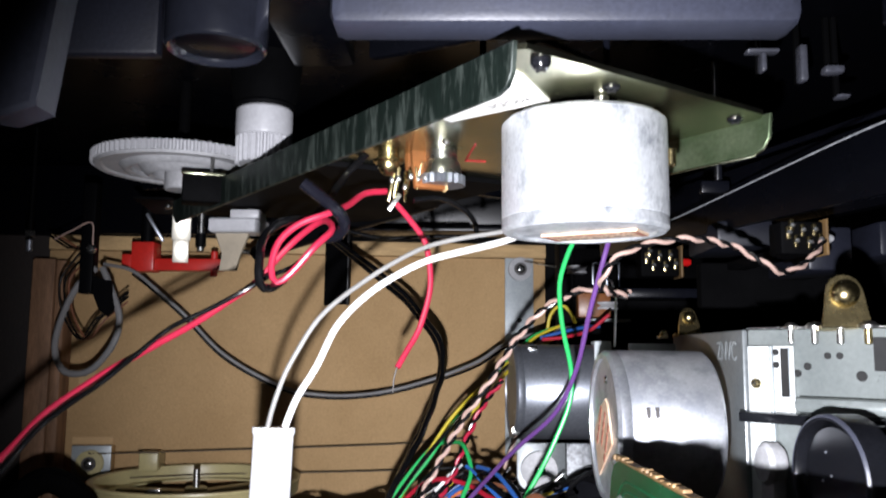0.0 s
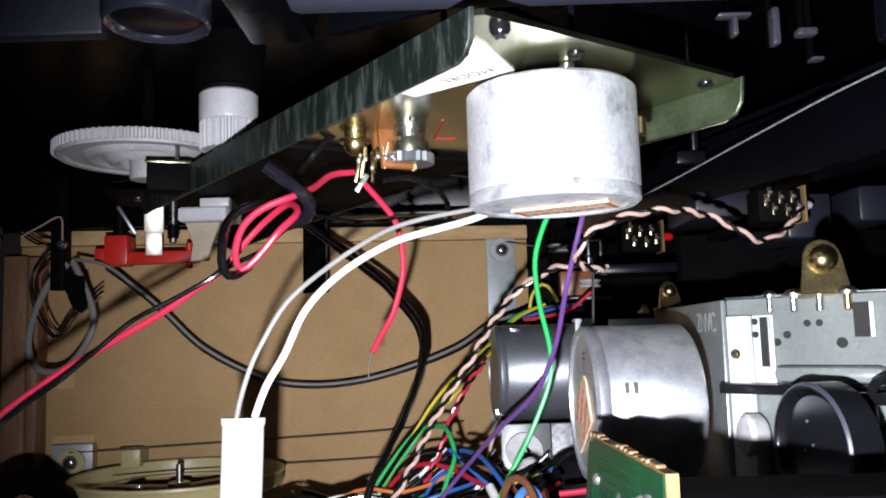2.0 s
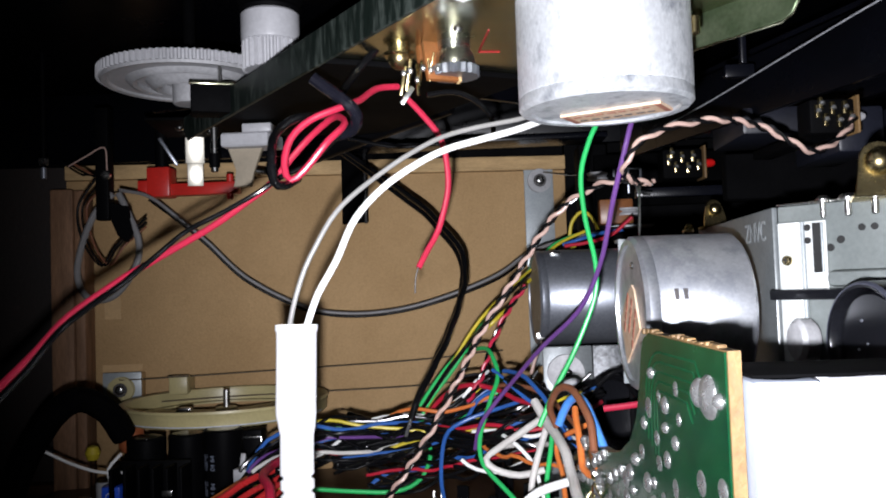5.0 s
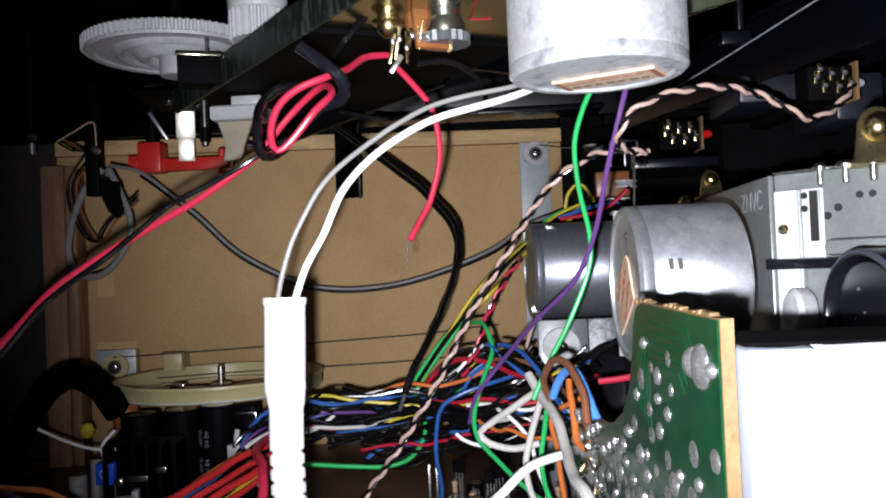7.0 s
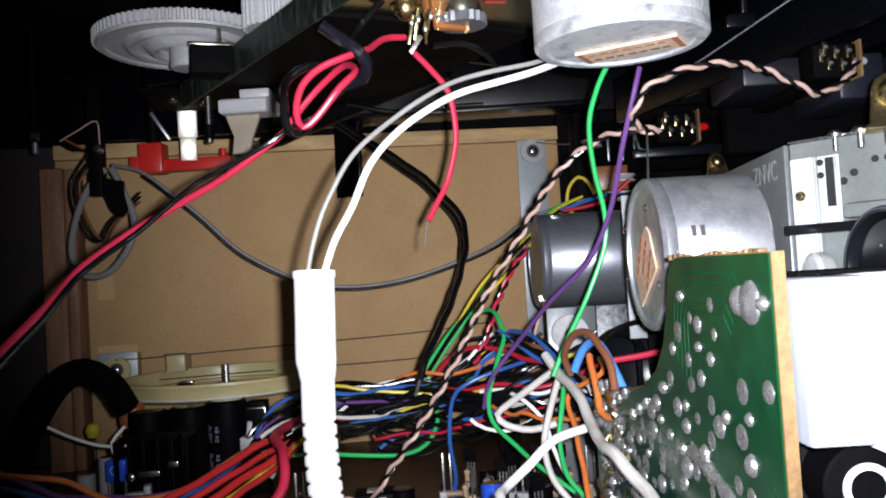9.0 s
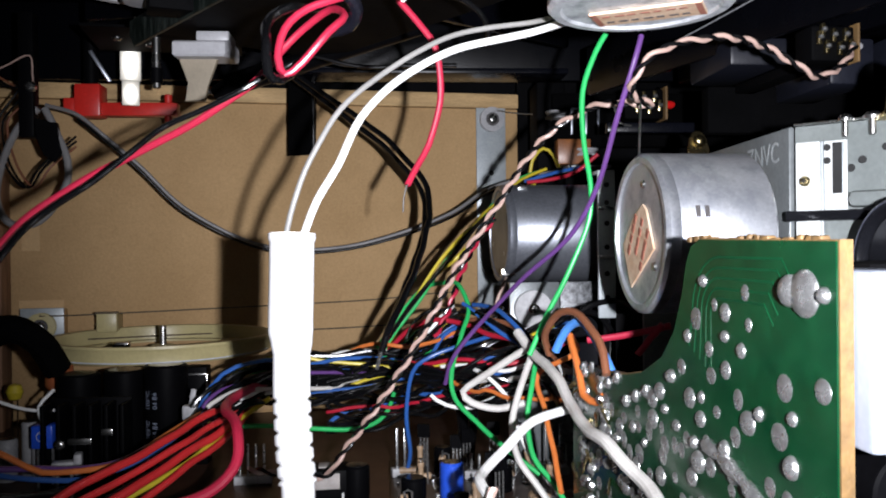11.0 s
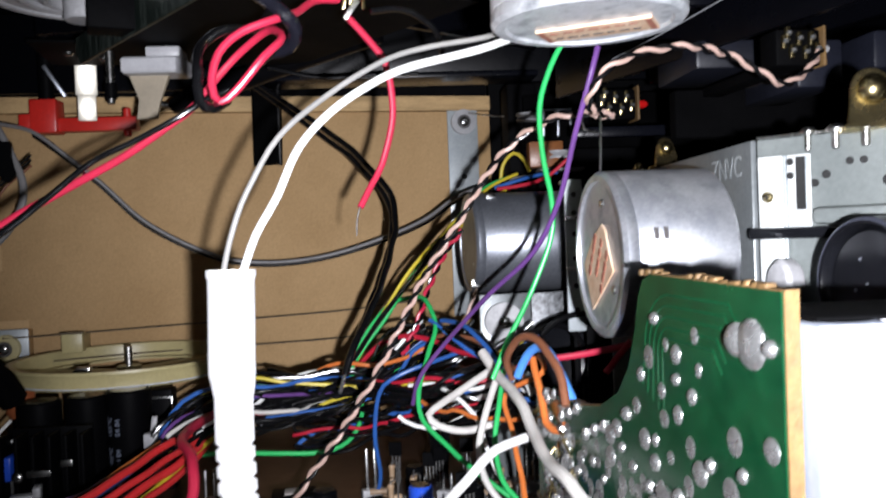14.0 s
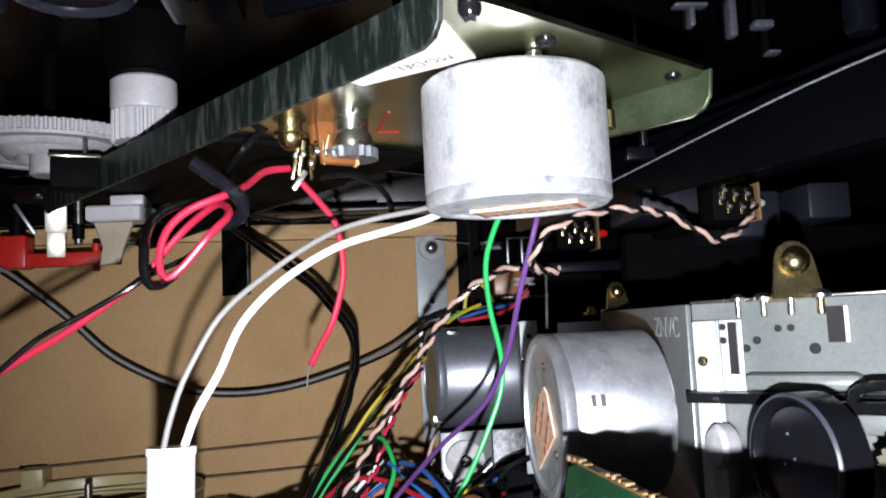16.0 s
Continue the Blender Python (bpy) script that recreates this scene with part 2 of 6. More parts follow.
def box(bm, x0, x1, y0, y1, z0, z1, bevel=0.0004, m=None, seg=2):
    made = bmesh.ops.create_cube(bm, size=1)["verts"]
    mm = Matrix.Translation(((x0 + x1) / 2, (y0 + y1) / 2, (z0 + z1) / 2)) @ Matrix.Diagonal((x1 - x0, y1 - y0, z1 - z0, 1))
    bmesh.ops.transform(bm, matrix=(m @ mm) if m else mm, verts=made)
    if bevel:
        edges = list({e for v in made for e in v.link_edges})
        bmesh.ops.bevel(bm, geom=edges, offset=bevel, segments=seg, affect="EDGES", profile=0.5)
    return bm


def spin(bm, profile, n=40, m=None):
    """A turned body: rings of (radius, height), closed at both ends, or a hoop."""
    rings = []
    for r, h in profile:
        if r < 1e-6:
            rings.append([bm.verts.new((0, 0, h))])
        else:
            rings.append([bm.verts.new((r * math.cos(2 * math.pi * i / n), r * math.sin(2 * math.pi * i / n), h)) for i in range(n)])
    for a, b in zip(rings, rings[1:]):
        for i in range(n):
            j = (i + 1) % n
            if len(a) == 1 and len(b) == 1:
                continue
            if len(a) == 1:
                bm.faces.new((a[0], b[i], b[j]))
            elif len(b) == 1:
                bm.faces.new((a[i], a[j], b[0]))
            else:
                bm.faces.new((a[i], a[j], b[j], b[i]))
    if len(rings[0]) > 1 and len(rings[-1]) > 1:
        for i in range(n):
            j = (i + 1) % n
            bm.faces.new((rings[-1][i], rings[-1][j], rings[0][j], rings[0][i]))
    else:
        for ring in (rings[0], rings[-1]):
            if len(ring) > 1:
                bm.faces.new(ring)
    if m:
        bmesh.ops.transform(bm, matrix=m, verts=[v for ring in rings for v in ring])
    return bm


def rod(bm, r, h0, h1, n=24, edge=0.0003, m=None):
    return spin(bm, [(0, h0), (r - edge, h0), (r, h0 + edge), (r, h1 - edge), (r - edge, h1), (0, h1)], n, m)


def slab(bm, outline, z0, z1, m=None, bevel=0.0):
    """A flat sheet of a given outline, with thickness."""
    lo = [bm.verts.new((x, y, z0)) for x, y in outline]
    hi = [bm.verts.new((x, y, z1)) for x, y in outline]
    bm.faces.new(lo[::-1])
    bm.faces.new(hi)
    for i in range(len(lo)):
        j = (i + 1) % len(lo)
        bm.faces.new((lo[i], lo[j], hi[j], hi[i]))
    if bevel:
        es = [e for e in bm.edges if (e.verts[0] in lo) == (e.verts[1] in lo) and (e.verts[0] in lo + hi)]
        bmesh.ops.bevel(bm, geom=es, offset=bevel, segments=1, affect="EDGES")
    if m:
        bmesh.ops.transform(bm, matrix=m, verts=bm.verts)
    return bm


def flow(points, step=0.0022):
    """A smooth line through points (Catmull-Rom), in even steps."""
    p = [Vector(q) for q in points]
    p = [2 * p[0] - p[1]] + p + [2 * p[-1] - p[-2]]
    out = []
    for a, b, c, d in zip(p, p[1:], p[2:], p[3:]):
        k = max(2, int((c - b).length / step))
        for i in range(k):
            t = i / k
            out.append(0.5 * (2 * b + (c - a) * t + (2 * a - 5 * b + 4 * c - d) * t * t + (3 * b - a - 3 * c + d) * t ** 3))
    out.append(p[-2])
    return out


def frames_along(line):
    up = Vector((0.13, 0.31, 1)).normalized()
    for i, p in enumerate(line):
        d = (line[min(i + 1, len(line) - 1)] - line[max(i - 1, 0)]).normalized()
        u = (up - d * up.dot(d))
        if u.length < 1e-4:
            u = d.orthogonal()
        u.normalize()
        up = u
        yield p, d, u, d.cross(u)


def tube(bm, line, r, n=8):
    """A round body along a line; r may change along it."""
    rings = []
    for i, (p, d, u, w) in enumerate(frames_along(line)):
        rad = r[i] if isinstance(r, list) else r
        rings.append([bm.verts.new(p + rad * (math.cos(a) * u + math.sin(a) * w)) for a in (2 * math.pi * k / n for k in range(n))])
    for a, b in zip(rings, rings[1:]):
        for i in range(n):
            j = (i + 1) % n
            bm.faces.new((a[i], a[j], b[j], b[i]))
    bm.faces.new(rings[0][::-1])
    bm.faces.new(rings[-1])
    return bm


wobble = random.Random(7)


def slack(line, amount):
    """The small kinks of a wire that has been handled."""
    off = [wobble.uniform(0, 50) for _ in range(3)]
    k = len(line) - 1
    return [p + amount * min(1, 4 * i / k, 4 * (k - i) / k) * Vector([noise.noise((p.length * 90 + o, o, 0)) for o in off]) for i, p in enumerate(line)]


def mm(points):
    return [Vector(p) / 1000 for p in points]


def wire(name, label, material, r, points):
    line = slack(flow(mm(points)), 0.0009)
    return whole(name, tube(bmesh.new(), line, r / 1000, 10), material, label, "wire")


def thread(name, label, material, r, points):
    line = flow(mm(points), 0.01)
    return whole(name, tube(bmesh.new(), line, r / 1000, 6), material, label, "cord")


def twisted(name, label, materials, r, points, pitch=0.0092):
    line = flow(mm(points), 0.0011)
    ob = thing(name, Matrix.Translation(line[0]), label, "wire")
    for k, material in enumerate(materials):
        run, turn = [], 0.0
        for i, (p, d, u, w) in enumerate(frames_along(line)):
            turn += (p - line[max(i - 1, 0)]).length / pitch * 2 * math.pi
            a = turn + math.pi * k + 0.5 * math.sin(turn * 0.21)
            run.append(p - line[0] + 0.95 * r / 1000 * (math.cos(a) * u + math.sin(a) * w))
        part("strand", tube(bmesh.new(), run, r / 1000 * (1.0 if k == 0 else 0.85), 8), material, ob)
    return ob


def lettering(text, size, material, parent, m, name="lettering"):
    cu = bpy.data.curves.new(name, "FONT")
    cu.body, cu.size, cu.extrude = text, size, 0.00003
    cu.align_x, cu.align_y = "CENTER", "CENTER"
    tmp = bpy.data.objects.new(name, cu)
    me = bpy.data.meshes.new_from_object(tmp)
    bpy.data.objects.remove(tmp)
    me.materials.append(material)
    ob = new(name, me)
    ob.parent = parent
    ob.matrix_local = m
    return ob


def screw_head(parent, m, r=0.0025, h=0.0015, material=None, name="screw"):
    bm = spin(bmesh.new(), [(0, -0.001), (r, -0.001), (r, h * 0.45), (r * 0.7, h * 0.9), (r * 0.35, h), (0, h)], 20)
    ob = part(name, bm, material or STEEL, parent)
    ob.matrix_local = m
    bm = bmesh.new()
    box(bm, -r * 0.62, r * 0.62, -r * 0.1, r * 0.1, h * 0.9, h + 0.00012, 0)
    box(bm, -r * 0.1, r * 0.1, -r * 0.62, r * 0.62, h * 0.9, h + 0.00016, 0)
    part("slot", bm, HOLE, ob)
    return ob


FACE_CAM = Euler((radians(90), 0, 0)).to_matrix().to_4x4()      # local z points towards -y
FACE_DOWN = Euler((radians(180), 0, 0)).to_matrix().to_4x4()    # local z points down


def put(m, x, y, z):
    return Matrix.Translation((x, y, z)) @ m


# ---- the case ----
X0, X1, Y0, Y1, Z1 = -0.235, 0.300, -0.120, 0.507, 0.262


# the fibreboard panel stands a little askew: its far end comes nearer to the viewer
PANEL = at_(0.0900, 0.4950, 0.0, 7.5)


def wall(name, dims, material, label, bevel=0.0, m=None):
    bm = box(bmesh.new(), *dims, bevel, m)
    return whole(name, bm, material, label, "wall", kind="structure")


wall("wall_back", (-0.2640, 0.0, 0.0, 0.0120, 0.0300, 0.1850), FIBREBOARD, "plain tan fibreboard inner panel of the case", 0.0006, PANEL)
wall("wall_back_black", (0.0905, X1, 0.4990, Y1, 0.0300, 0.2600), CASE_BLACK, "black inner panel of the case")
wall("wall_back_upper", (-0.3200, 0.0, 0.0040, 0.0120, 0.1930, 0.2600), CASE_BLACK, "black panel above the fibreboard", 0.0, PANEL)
wall("wall_back_end", (-0.3250, -0.2642, 0.0040, 0.0120, 0.0302, 0.1928), CASE_BROWN, "dark brown end beyond the fibreboard", 0.0, PANEL)
wall("wall_left", (X0, X0 + 0.008, Y0, Y1, 0.0, Z1), CASE_BROWN, "dark brown inner side of the case")
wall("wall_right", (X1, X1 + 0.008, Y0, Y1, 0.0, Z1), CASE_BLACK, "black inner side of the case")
# Added behind the viewer to close the case; never in view.
wall("wall_front", (X0, X1, Y0 - 0.008, Y0, 0.0, Z1), CASE_BLACK, "plain black wall added to close the case, unseen")
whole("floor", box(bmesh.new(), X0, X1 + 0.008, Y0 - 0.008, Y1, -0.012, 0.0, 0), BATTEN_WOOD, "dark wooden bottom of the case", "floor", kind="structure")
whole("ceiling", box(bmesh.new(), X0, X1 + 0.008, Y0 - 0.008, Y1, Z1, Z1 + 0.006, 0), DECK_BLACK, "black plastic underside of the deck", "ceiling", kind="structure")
whole("trim", box(bmesh.new(), -0.2640, 0.0, -0.0020, 0.0120, 0.1852, 0.1928, 0.0006, PANEL), PLY_EDGE, "pale rough plywood strip along the panel top", "trim", kind="structure")
whole("ledge", box(bmesh.new(), -0.2900, 0.0, -0.0020, 0.0120, 0.0, 0.0298, 0.0006, PANEL), BOARD_BROWN, "dark brown ledge below the panel", "trim", kind="structure")
batten = thing("batten", PANEL, "reddish brown upright wooden batten in the corner", "batten")
part("post", box(bmesh.new(), -0.2665, -0.2552, -0.0160, -0.0002, 0.0, 0.1790, 0.0012), BATTEN_WOOD, batten)
part("facing", box(bmesh.new(), -0.2550, -0.2500, -0.0152, -0.0002, 0.0, 0.1784, 0.0010), BATTEN_WOOD, batten)
for dx, dz, w, h in ((-0.2454, 0.1125, 0.0082, 0.0125), (-0.2468, 0.0600, 0.0200, 0.0290)):
    whole("tape_patch", box(bmesh.new(), dx, dx + w, -0.0004, -0.0001, dz, dz + h, 0, PANEL), MASKING, "pale tape patch stuck on the fibreboard", "tape")

# ---- main circuit board on the floor ----
BOARD_Z = 0.0300
panel = thing("floor_panel", at_(0, 0, 0), "plain dark brown hardboard shelf on low posts", "shelf")
part("sheet", box(bmesh.new(), -0.170, 0.200, 0.215, 0.4915, BOARD_Z - 0.0016, BOARD_Z, 0.0002), BOARD_BROWN, panel)
for x in (-0.160, 0.0, 0.190):
    for y in (0.225, 0.480):
        part("post", rod(bmesh.new(), 0.004, 0.0, BOARD_Z - 0.0016, 12, m=at_(x, y, 0)), NYLON_GREY, panel)
board = thing("circuit_board", at_(0, 0, 0), "brown phenolic circuit board crowded with small parts", "circuit board")
part("board", box(bmesh.new(), 0.0197, 0.1250, 0.2300, 0.3715, BOARD_Z + 0.0002, BOARD_Z + 0.0018, 0.0002), PHENOLIC, board)
bm = bmesh.new()
rr = random.Random(3)
for i in range(190):
    x, y = rr.uniform(0.0210, 0.115), rr.uniform(0.25, 0.370)
    rod(bm, rr.uniform(0.0005, 0.0011), BOARD_Z + 0.0014, BOARD_Z + 0.0024, 6, 0.0001, at_(x, y, 0))
tagged(part("solder_joints", bm, SOLDER, board), "scattered small solder joints", kind="stuff")
bm = bmesh.new()
for i in range(26):
    x, y = rr.uniform(0.0210, 0.105), rr.uniform(0.25, 0.356)
    if rr.random() < 0.5:
        box(bm, x, x + rr.uniform(0.004, 0.014), y, y + 0.0004, BOARD_Z + 0.0018, BOARD_Z + 0.00188, 0)
    else:
        box(bm, x, x + 0.0004, y, y + rr.uniform(0.004, 0.012), BOARD_Z + 0.0018, BOARD_Z + 0.00188, 0)
tagged(part("printed_marks", bm, INK_PALE, board), "fine pale printed lines", kind="stuff")


def capacitor(x, y, z, r, h, sleeve, label, group="capacitors"):
    ob = thing("capacitor", at_(x, y, z), label, "capacitor", group)
    part("sleeve", spin(bmesh.new(), [(0, 0), (r, 0), (r, 0.001), (r * 0.94, 0.0016), (r, 0.0023), (r, h - 0.0006), (r - 0.0006, h), (r * 0.82, h), (0, h - 0.0002)], 32), sleeve, ob)
    part("top", spin(bmesh.new(), [(0, h - 0.0006), (r * 0.8, h - 0.0006), (r * 0.8, h + 0.0001), (0, h + 0.0001)], 28), STEEL if sleeve is CAP_BLUE else BLACK_GLOSS, ob)
    for s in (-1, 1):
        part("lead", rod(bmesh.new(), 0.0004, -0.0004, 0.002, 8, 0.0001, at_(s * r * 0.5, 0, 0)), SOLDER, ob)
    return ob


def resistor(x, y, z, a, upright=False):
    ob = thing("resistor", at_(x, y, z, a), "small tan resistor with bent wire leads on the board", "resistor", "resistors")
    lie = pose(0, 0, 0.0045, 0, 0, 0) if upright else pose(0, 0, 0.0022, 0, 90, 0)
    part("body", spin(bmesh.new(), [(0, -0.0032), (0.0011, -0.0032), (0.0013, -0.0024), (0.0010, -0.0016), (0.0010, 0.0016), (0.0013, 0.0024), (0.0011, 0.0032), (0, 0.0032)], 16, lie), CERAMIC, ob)
    ln = [Vector(v) for v in (((0, 0, 0), (0, 0, 0.0085), (0.0012, 0, 0.009), (0.0024, 0, 0.0085), (0.0024, 0, 0)) if upright else ((-0.005, 0, 0), (-0.005, 0, 0.002), (-0.003, 0, 0.0022), (0.003, 0, 0.0022), (0.005, 0, 0.002), (0.005, 0, 0)))]
    part("lead", tube(bmesh.new(), ln, 0.0003, 6), SOLDER, ob)
    return ob


def pin_row(x, y, z, n, a, h=0.010):
    ob = thing("pin_header", at_(x, y, z, a), "row of tinned wire pins standing in a pale base", "pin header")
    part("base", box(bmesh.new(), -0.002, n * 0.0028, -0.0018, 0.0018, 0, 0.003, 0.0003), NYLON_GREY, ob)
    for i in range(n):
        part("pin", box(bmesh.new(), i * 0.0028 - 0.0004, i * 0.0028 + 0.0004, -0.0004, 0.0004, 0.002, h, 0.0001), SOLDER, ob)
    return ob


def transistor(x, y, z, a, tall=0.012):
    ob = thing("transistor", at_(x, y, z, a), "small black transistor on bright legs", "transistor", "transistors")
    out = [(0.0024 * math.cos(t), 0.0024 * math.sin(t) - 0.0004) for t in [math.pi * k / 8 for k in range(9)]]
    part("body", slab(bmesh.new(), out, tall - 0.005, tall, None, 0.0002), CAP_BLACK, ob)
    for k in (-1, 0, 1):
        part("leg", box(bmesh.new(), k * 0.0013 - 0.00025, k * 0.0013 + 0.00025, 0.0002, 0.0007, 0, tall - 0.005, 0), SOLDER, ob)
    return ob


def push_switch(x, y, z, a, top):
    ob = thing("switch_block", at_(x, y, z, a), "black moulded block with a greyed label on its front", "switch")
    part("body", box(bmesh.new(), -0.007, 0.007, -0.006, 0.006, 0, 0.011, 0.0006), CAP_BLACK, ob)
    part("lid", box(bmesh.new(), -0.0028, 0.0028, -0.0030, 0.0030, 0.0111, 0.0116, 0.0002), top, ob)
    part("tab", box(bmesh.new(), -0.0048, 0.0040, -0.0066, -0.0061, 0.0052, 0.0102, 0.0001), top, ob)
    for k in (-1, 1):
        part("leg", box(bmesh.new(), k * 0.005 - 0.0004, k * 0.005 + 0.0004, -0.0070, -0.0062, 0, 0.004, 0), SOLDER, ob)
    return ob


# three large black capacitors and their neighbours
for x, y, r, h in ((-0.0632, 0.372, 0.0078, 0.0400), (-0.0800, 0.378, 0.0076, 0.0375), (-0.0955, 0.374, 0.0076, 0.0370)):
    c = capacitor(x, y, BOARD_Z, r, h, CAP_BLACK, "tall black electrolytic capacitor standing on the board")
    if x > -0.07:
        for i in range(3):
            for k, word in enumerate(("105°C", "04 84")):
                ang = radians(-130 + k * 25)
                turn = Matrix(((-math.sin(ang), 0, math.cos(ang), (r + 0.00005) * math.cos(ang)), (math.cos(ang), 0, math.sin(ang), (r + 0.00005) * math.sin(ang)), (0, 1, 0, 0.0060 + 0.0108 * i), (0, 0, 0, 1)))
                lettering(word, 0.0027, CAP_PRINT, c, turn @ pose(0, 0, 0, 0, 0, 90))

heat_sink = thing("heat_sink", at_(-0.083, 0.352, BOARD_Z), "black finned heat sink with small bright clips", "heat sink")
part("back_plate", box(bmesh.new(), -0.016, 0.012, 0.004, 0.0055, 0, 0.031, 0.0003), CAP_BLACK, heat_sink)
for i in range(6):
    part("fin", box(bmesh.new(), -0.0155 + 0.0053 * i, -0.0143 + 0.0053 * i, -0.006, 0.0038, 0, 0.030, 0.0002), CAP_BLACK, heat_sink)
for x, z, w in ((-0.006, 0.017, 0.008), (0.005, 0.020, 0.004)):
    part("clip", box(bmesh.new(), x, x + w, -0.0075, -0.0063, z, z + 0.0022, 0.0003), STEEL, heat_sink)
screw_head(heat_sink, put(FACE_CAM, -0.009, -0.0064, 0.017), 0.0018, 0.0012)

trimmer = thing("trimmer", at_(-0.0990, 0.352, BOARD_Z + 0.0045), "blue square trimmer with a pale ringed dial", "trimmer")
part("body", box(bmesh.new(), -0.0036, 0.0036, -0.0035, 0.0035, 0.0105, 0.0185, 0.0006), CAP_BLUE, trimmer)
part("dial", rod(bmesh.new(), 0.0017, 0, 0.0005, 24, 0.0001, put(FACE_CAM, 0, -0.0035, 0.0148)), INK_PALE, trimmer)
part("rotor", rod(bmesh.new(), 0.0013, 0, 0.0008, 24, 0.0001, put(FACE_CAM, 0, -0.0035, 0.0148)), CAP_BLUE, trimmer)
for k in (-1, 0, 1):
    part("leg", box(bmesh.new(), k * 0.0025 - 0.0004, k * 0.0025 + 0.0004, -0.0004, 0.0004, -0.0045, 0.0110, 0), SOLDER, trimmer)

plug = thing("connector_plug", at_(-0.0890, 0.3420, BOARD_Z, 14), "small grey plastic plug standing before the heat sink", "connector")
part("body", box(bmesh.new(), -0.0040, 0.0050, -0.0022, 0.0022, 0.0085, 0.0125, 0.0008), NYLON_GREY, plug)
part("collar", box(bmesh.new(), 0.0030, 0.0056, -0.0027, 0.0027, 0.0078, 0.0148, 0.0006), NYLON_GREY, plug)
for k in (-1, 1):
    part("pin", box(bmesh.new(), k * 0.0022 - 0.0004, k * 0.0022 + 0.0004, -0.0004, 0.0004, 0.0, 0.0090, 0), SOLDER, plug)
relay = thing("relay", at_(-0.0536, 0.384, BOARD_Z), "open relay with bright contact frame beside the capacitors", "relay")
part("frame", box(bmesh.new(), -0.0045, 0.0036, -0.004, 0.004, 0, 0.0375, 0.0004), CAP_BLACK, relay)
for z0, z1, x0, x1 in ((0.0345, 0.0352, -0.0045, 0.0040), (0.022, 0.0350, 0.0034, 0.0041), (0.026, 0.0267, -0.0030, 0.0040)):
    part("contact", box(bmesh.new(), x0, x1, -0.0052, -0.0041, z0, z1, 0.0002), STEEL, relay)
tie_block = thing("cable_tie", at_(-0.0476, 0.3430, 0.0570), "translucent white cable tie round the wire bundle", "cable tie")
part("head", box(bmesh.new(), -0.0024, 0.0024, -0.0020, 0.0020, -0.0020, 0.0030, 0.0005), NYLON_GREY, tie_block)
part("tail", box(bmesh.new(), -0.0009, 0.0009, -0.0006, 0.0006, 0.0028, 0.0085, 0.0003, pose(0, 0, 0, 0, 8, 0)), NYLON_GREY, tie_block)
part("strap", tube(bmesh.new(), flow([Vector(v) for v in ((0.0015, 0, 0), (0.006, -0.001, 0.001), (0.0100, -0.001, -0.002), (0.0110, 0.002, -0.008), (0.007, 0.004, -0.013))], 0.001), 0.0009, 8), NYLON_GREY, tie_block)

coil = thing("inductor", at_(-0.1095, 0.392, BOARD_Z), "small orange wound coil beside the capacitors", "coil")
part("winding", spin(bmesh.new(), [(0, 0.0280), (0.0040, 0.0280), (0.0052, 0.0300), (0.0052, 0.0370), (0.0040, 0.0390), (0, 0.0390)], 28), COPPER_ORANGE, coil)
part("core", rod(bmesh.new(), 0.0030, 0.0, 0.0282, 16), CAP_BLACK, coil)
yc = thing("capacitor", at_(-0.1265, 0.392, BOARD_Z), "small yellow bead capacitor on long leads", "capacitor", "capacitors")
part("bead", spin(bmesh.new(), [(0, 0.024), (0.0022, 0.0248), (0.0032, 0.0275), (0.0022, 0.0302), (0, 0.0310)], 20), YELLOW_PVC, yc)
for s in (-1, 1):
    part("lead", rod(bmesh.new(), 0.0003, 0.0, 0.0255, 6, 0.0001, at_(0.0010 * s, 0, 0)), COPPER, yc)
for x, y, h in ((-0.112, 0.372, 0.020), (-0.118, 0.366, 0.015), (-0.106, 0.366, 0.018)):
    capacitor(x, y, BOARD_Z, 0.0034, h, NYLON_GREY, "small grey capacitor in the shadow")
UPB = BOARD_Z + 0.0017
push_switch(-0.0010, 0.3310, BOARD_Z, 4, PAPER_GREY)
capacitor(0.0088, 0.3280, BOARD_Z, 0.0042, 0.0120, CAP_BLACK, "short black capacitor beside the black block")
capacitor(0.0392, 0.3200, UPB, 0.0038, 0.0125, CAP_BLUE, "short blue capacitor with a bright top")
capacitor(0.0387, 0.3540, UPB, 0.0032, 0.0090, CAP_BLACK, "short black capacitor on the board")
capacitor(0.0270, 0.3180, UPB, 0.0040, 0.0085, CAP_BLACK, "short black capacitor on the board")
capacitor(0.0560, 0.3300, UPB, 0.0042, 0.0080, CAP_BLACK, "short black capacitor on the board")
pin_row(0.0222, 0.3500, UPB, 2, 12, 0.0170)
pin_row(0.0745, 0.3450, UPB, 3, 12, 0.0180)
pin_row(0.0480, 0.3440, UPB, 3, -20, 0.0090)
pin_row(-0.0330, 0.352, BOARD_Z, 4, 5, 0.014)
for i in range(34):
    x, y = rr.uniform(0.0230, 0.100), rr.uniform(0.275, 0.367)
    resistor(x, y, UPB, rr.choice((0, 90, 8, 84)), rr.random() < 0.45)
for i in range(12):
    transistor(rr.uniform(0.0300, 0.095), rr.uniform(0.29, 0.366), UPB, rr.uniform(-30, 30), rr.uniform(0.011, 0.016))

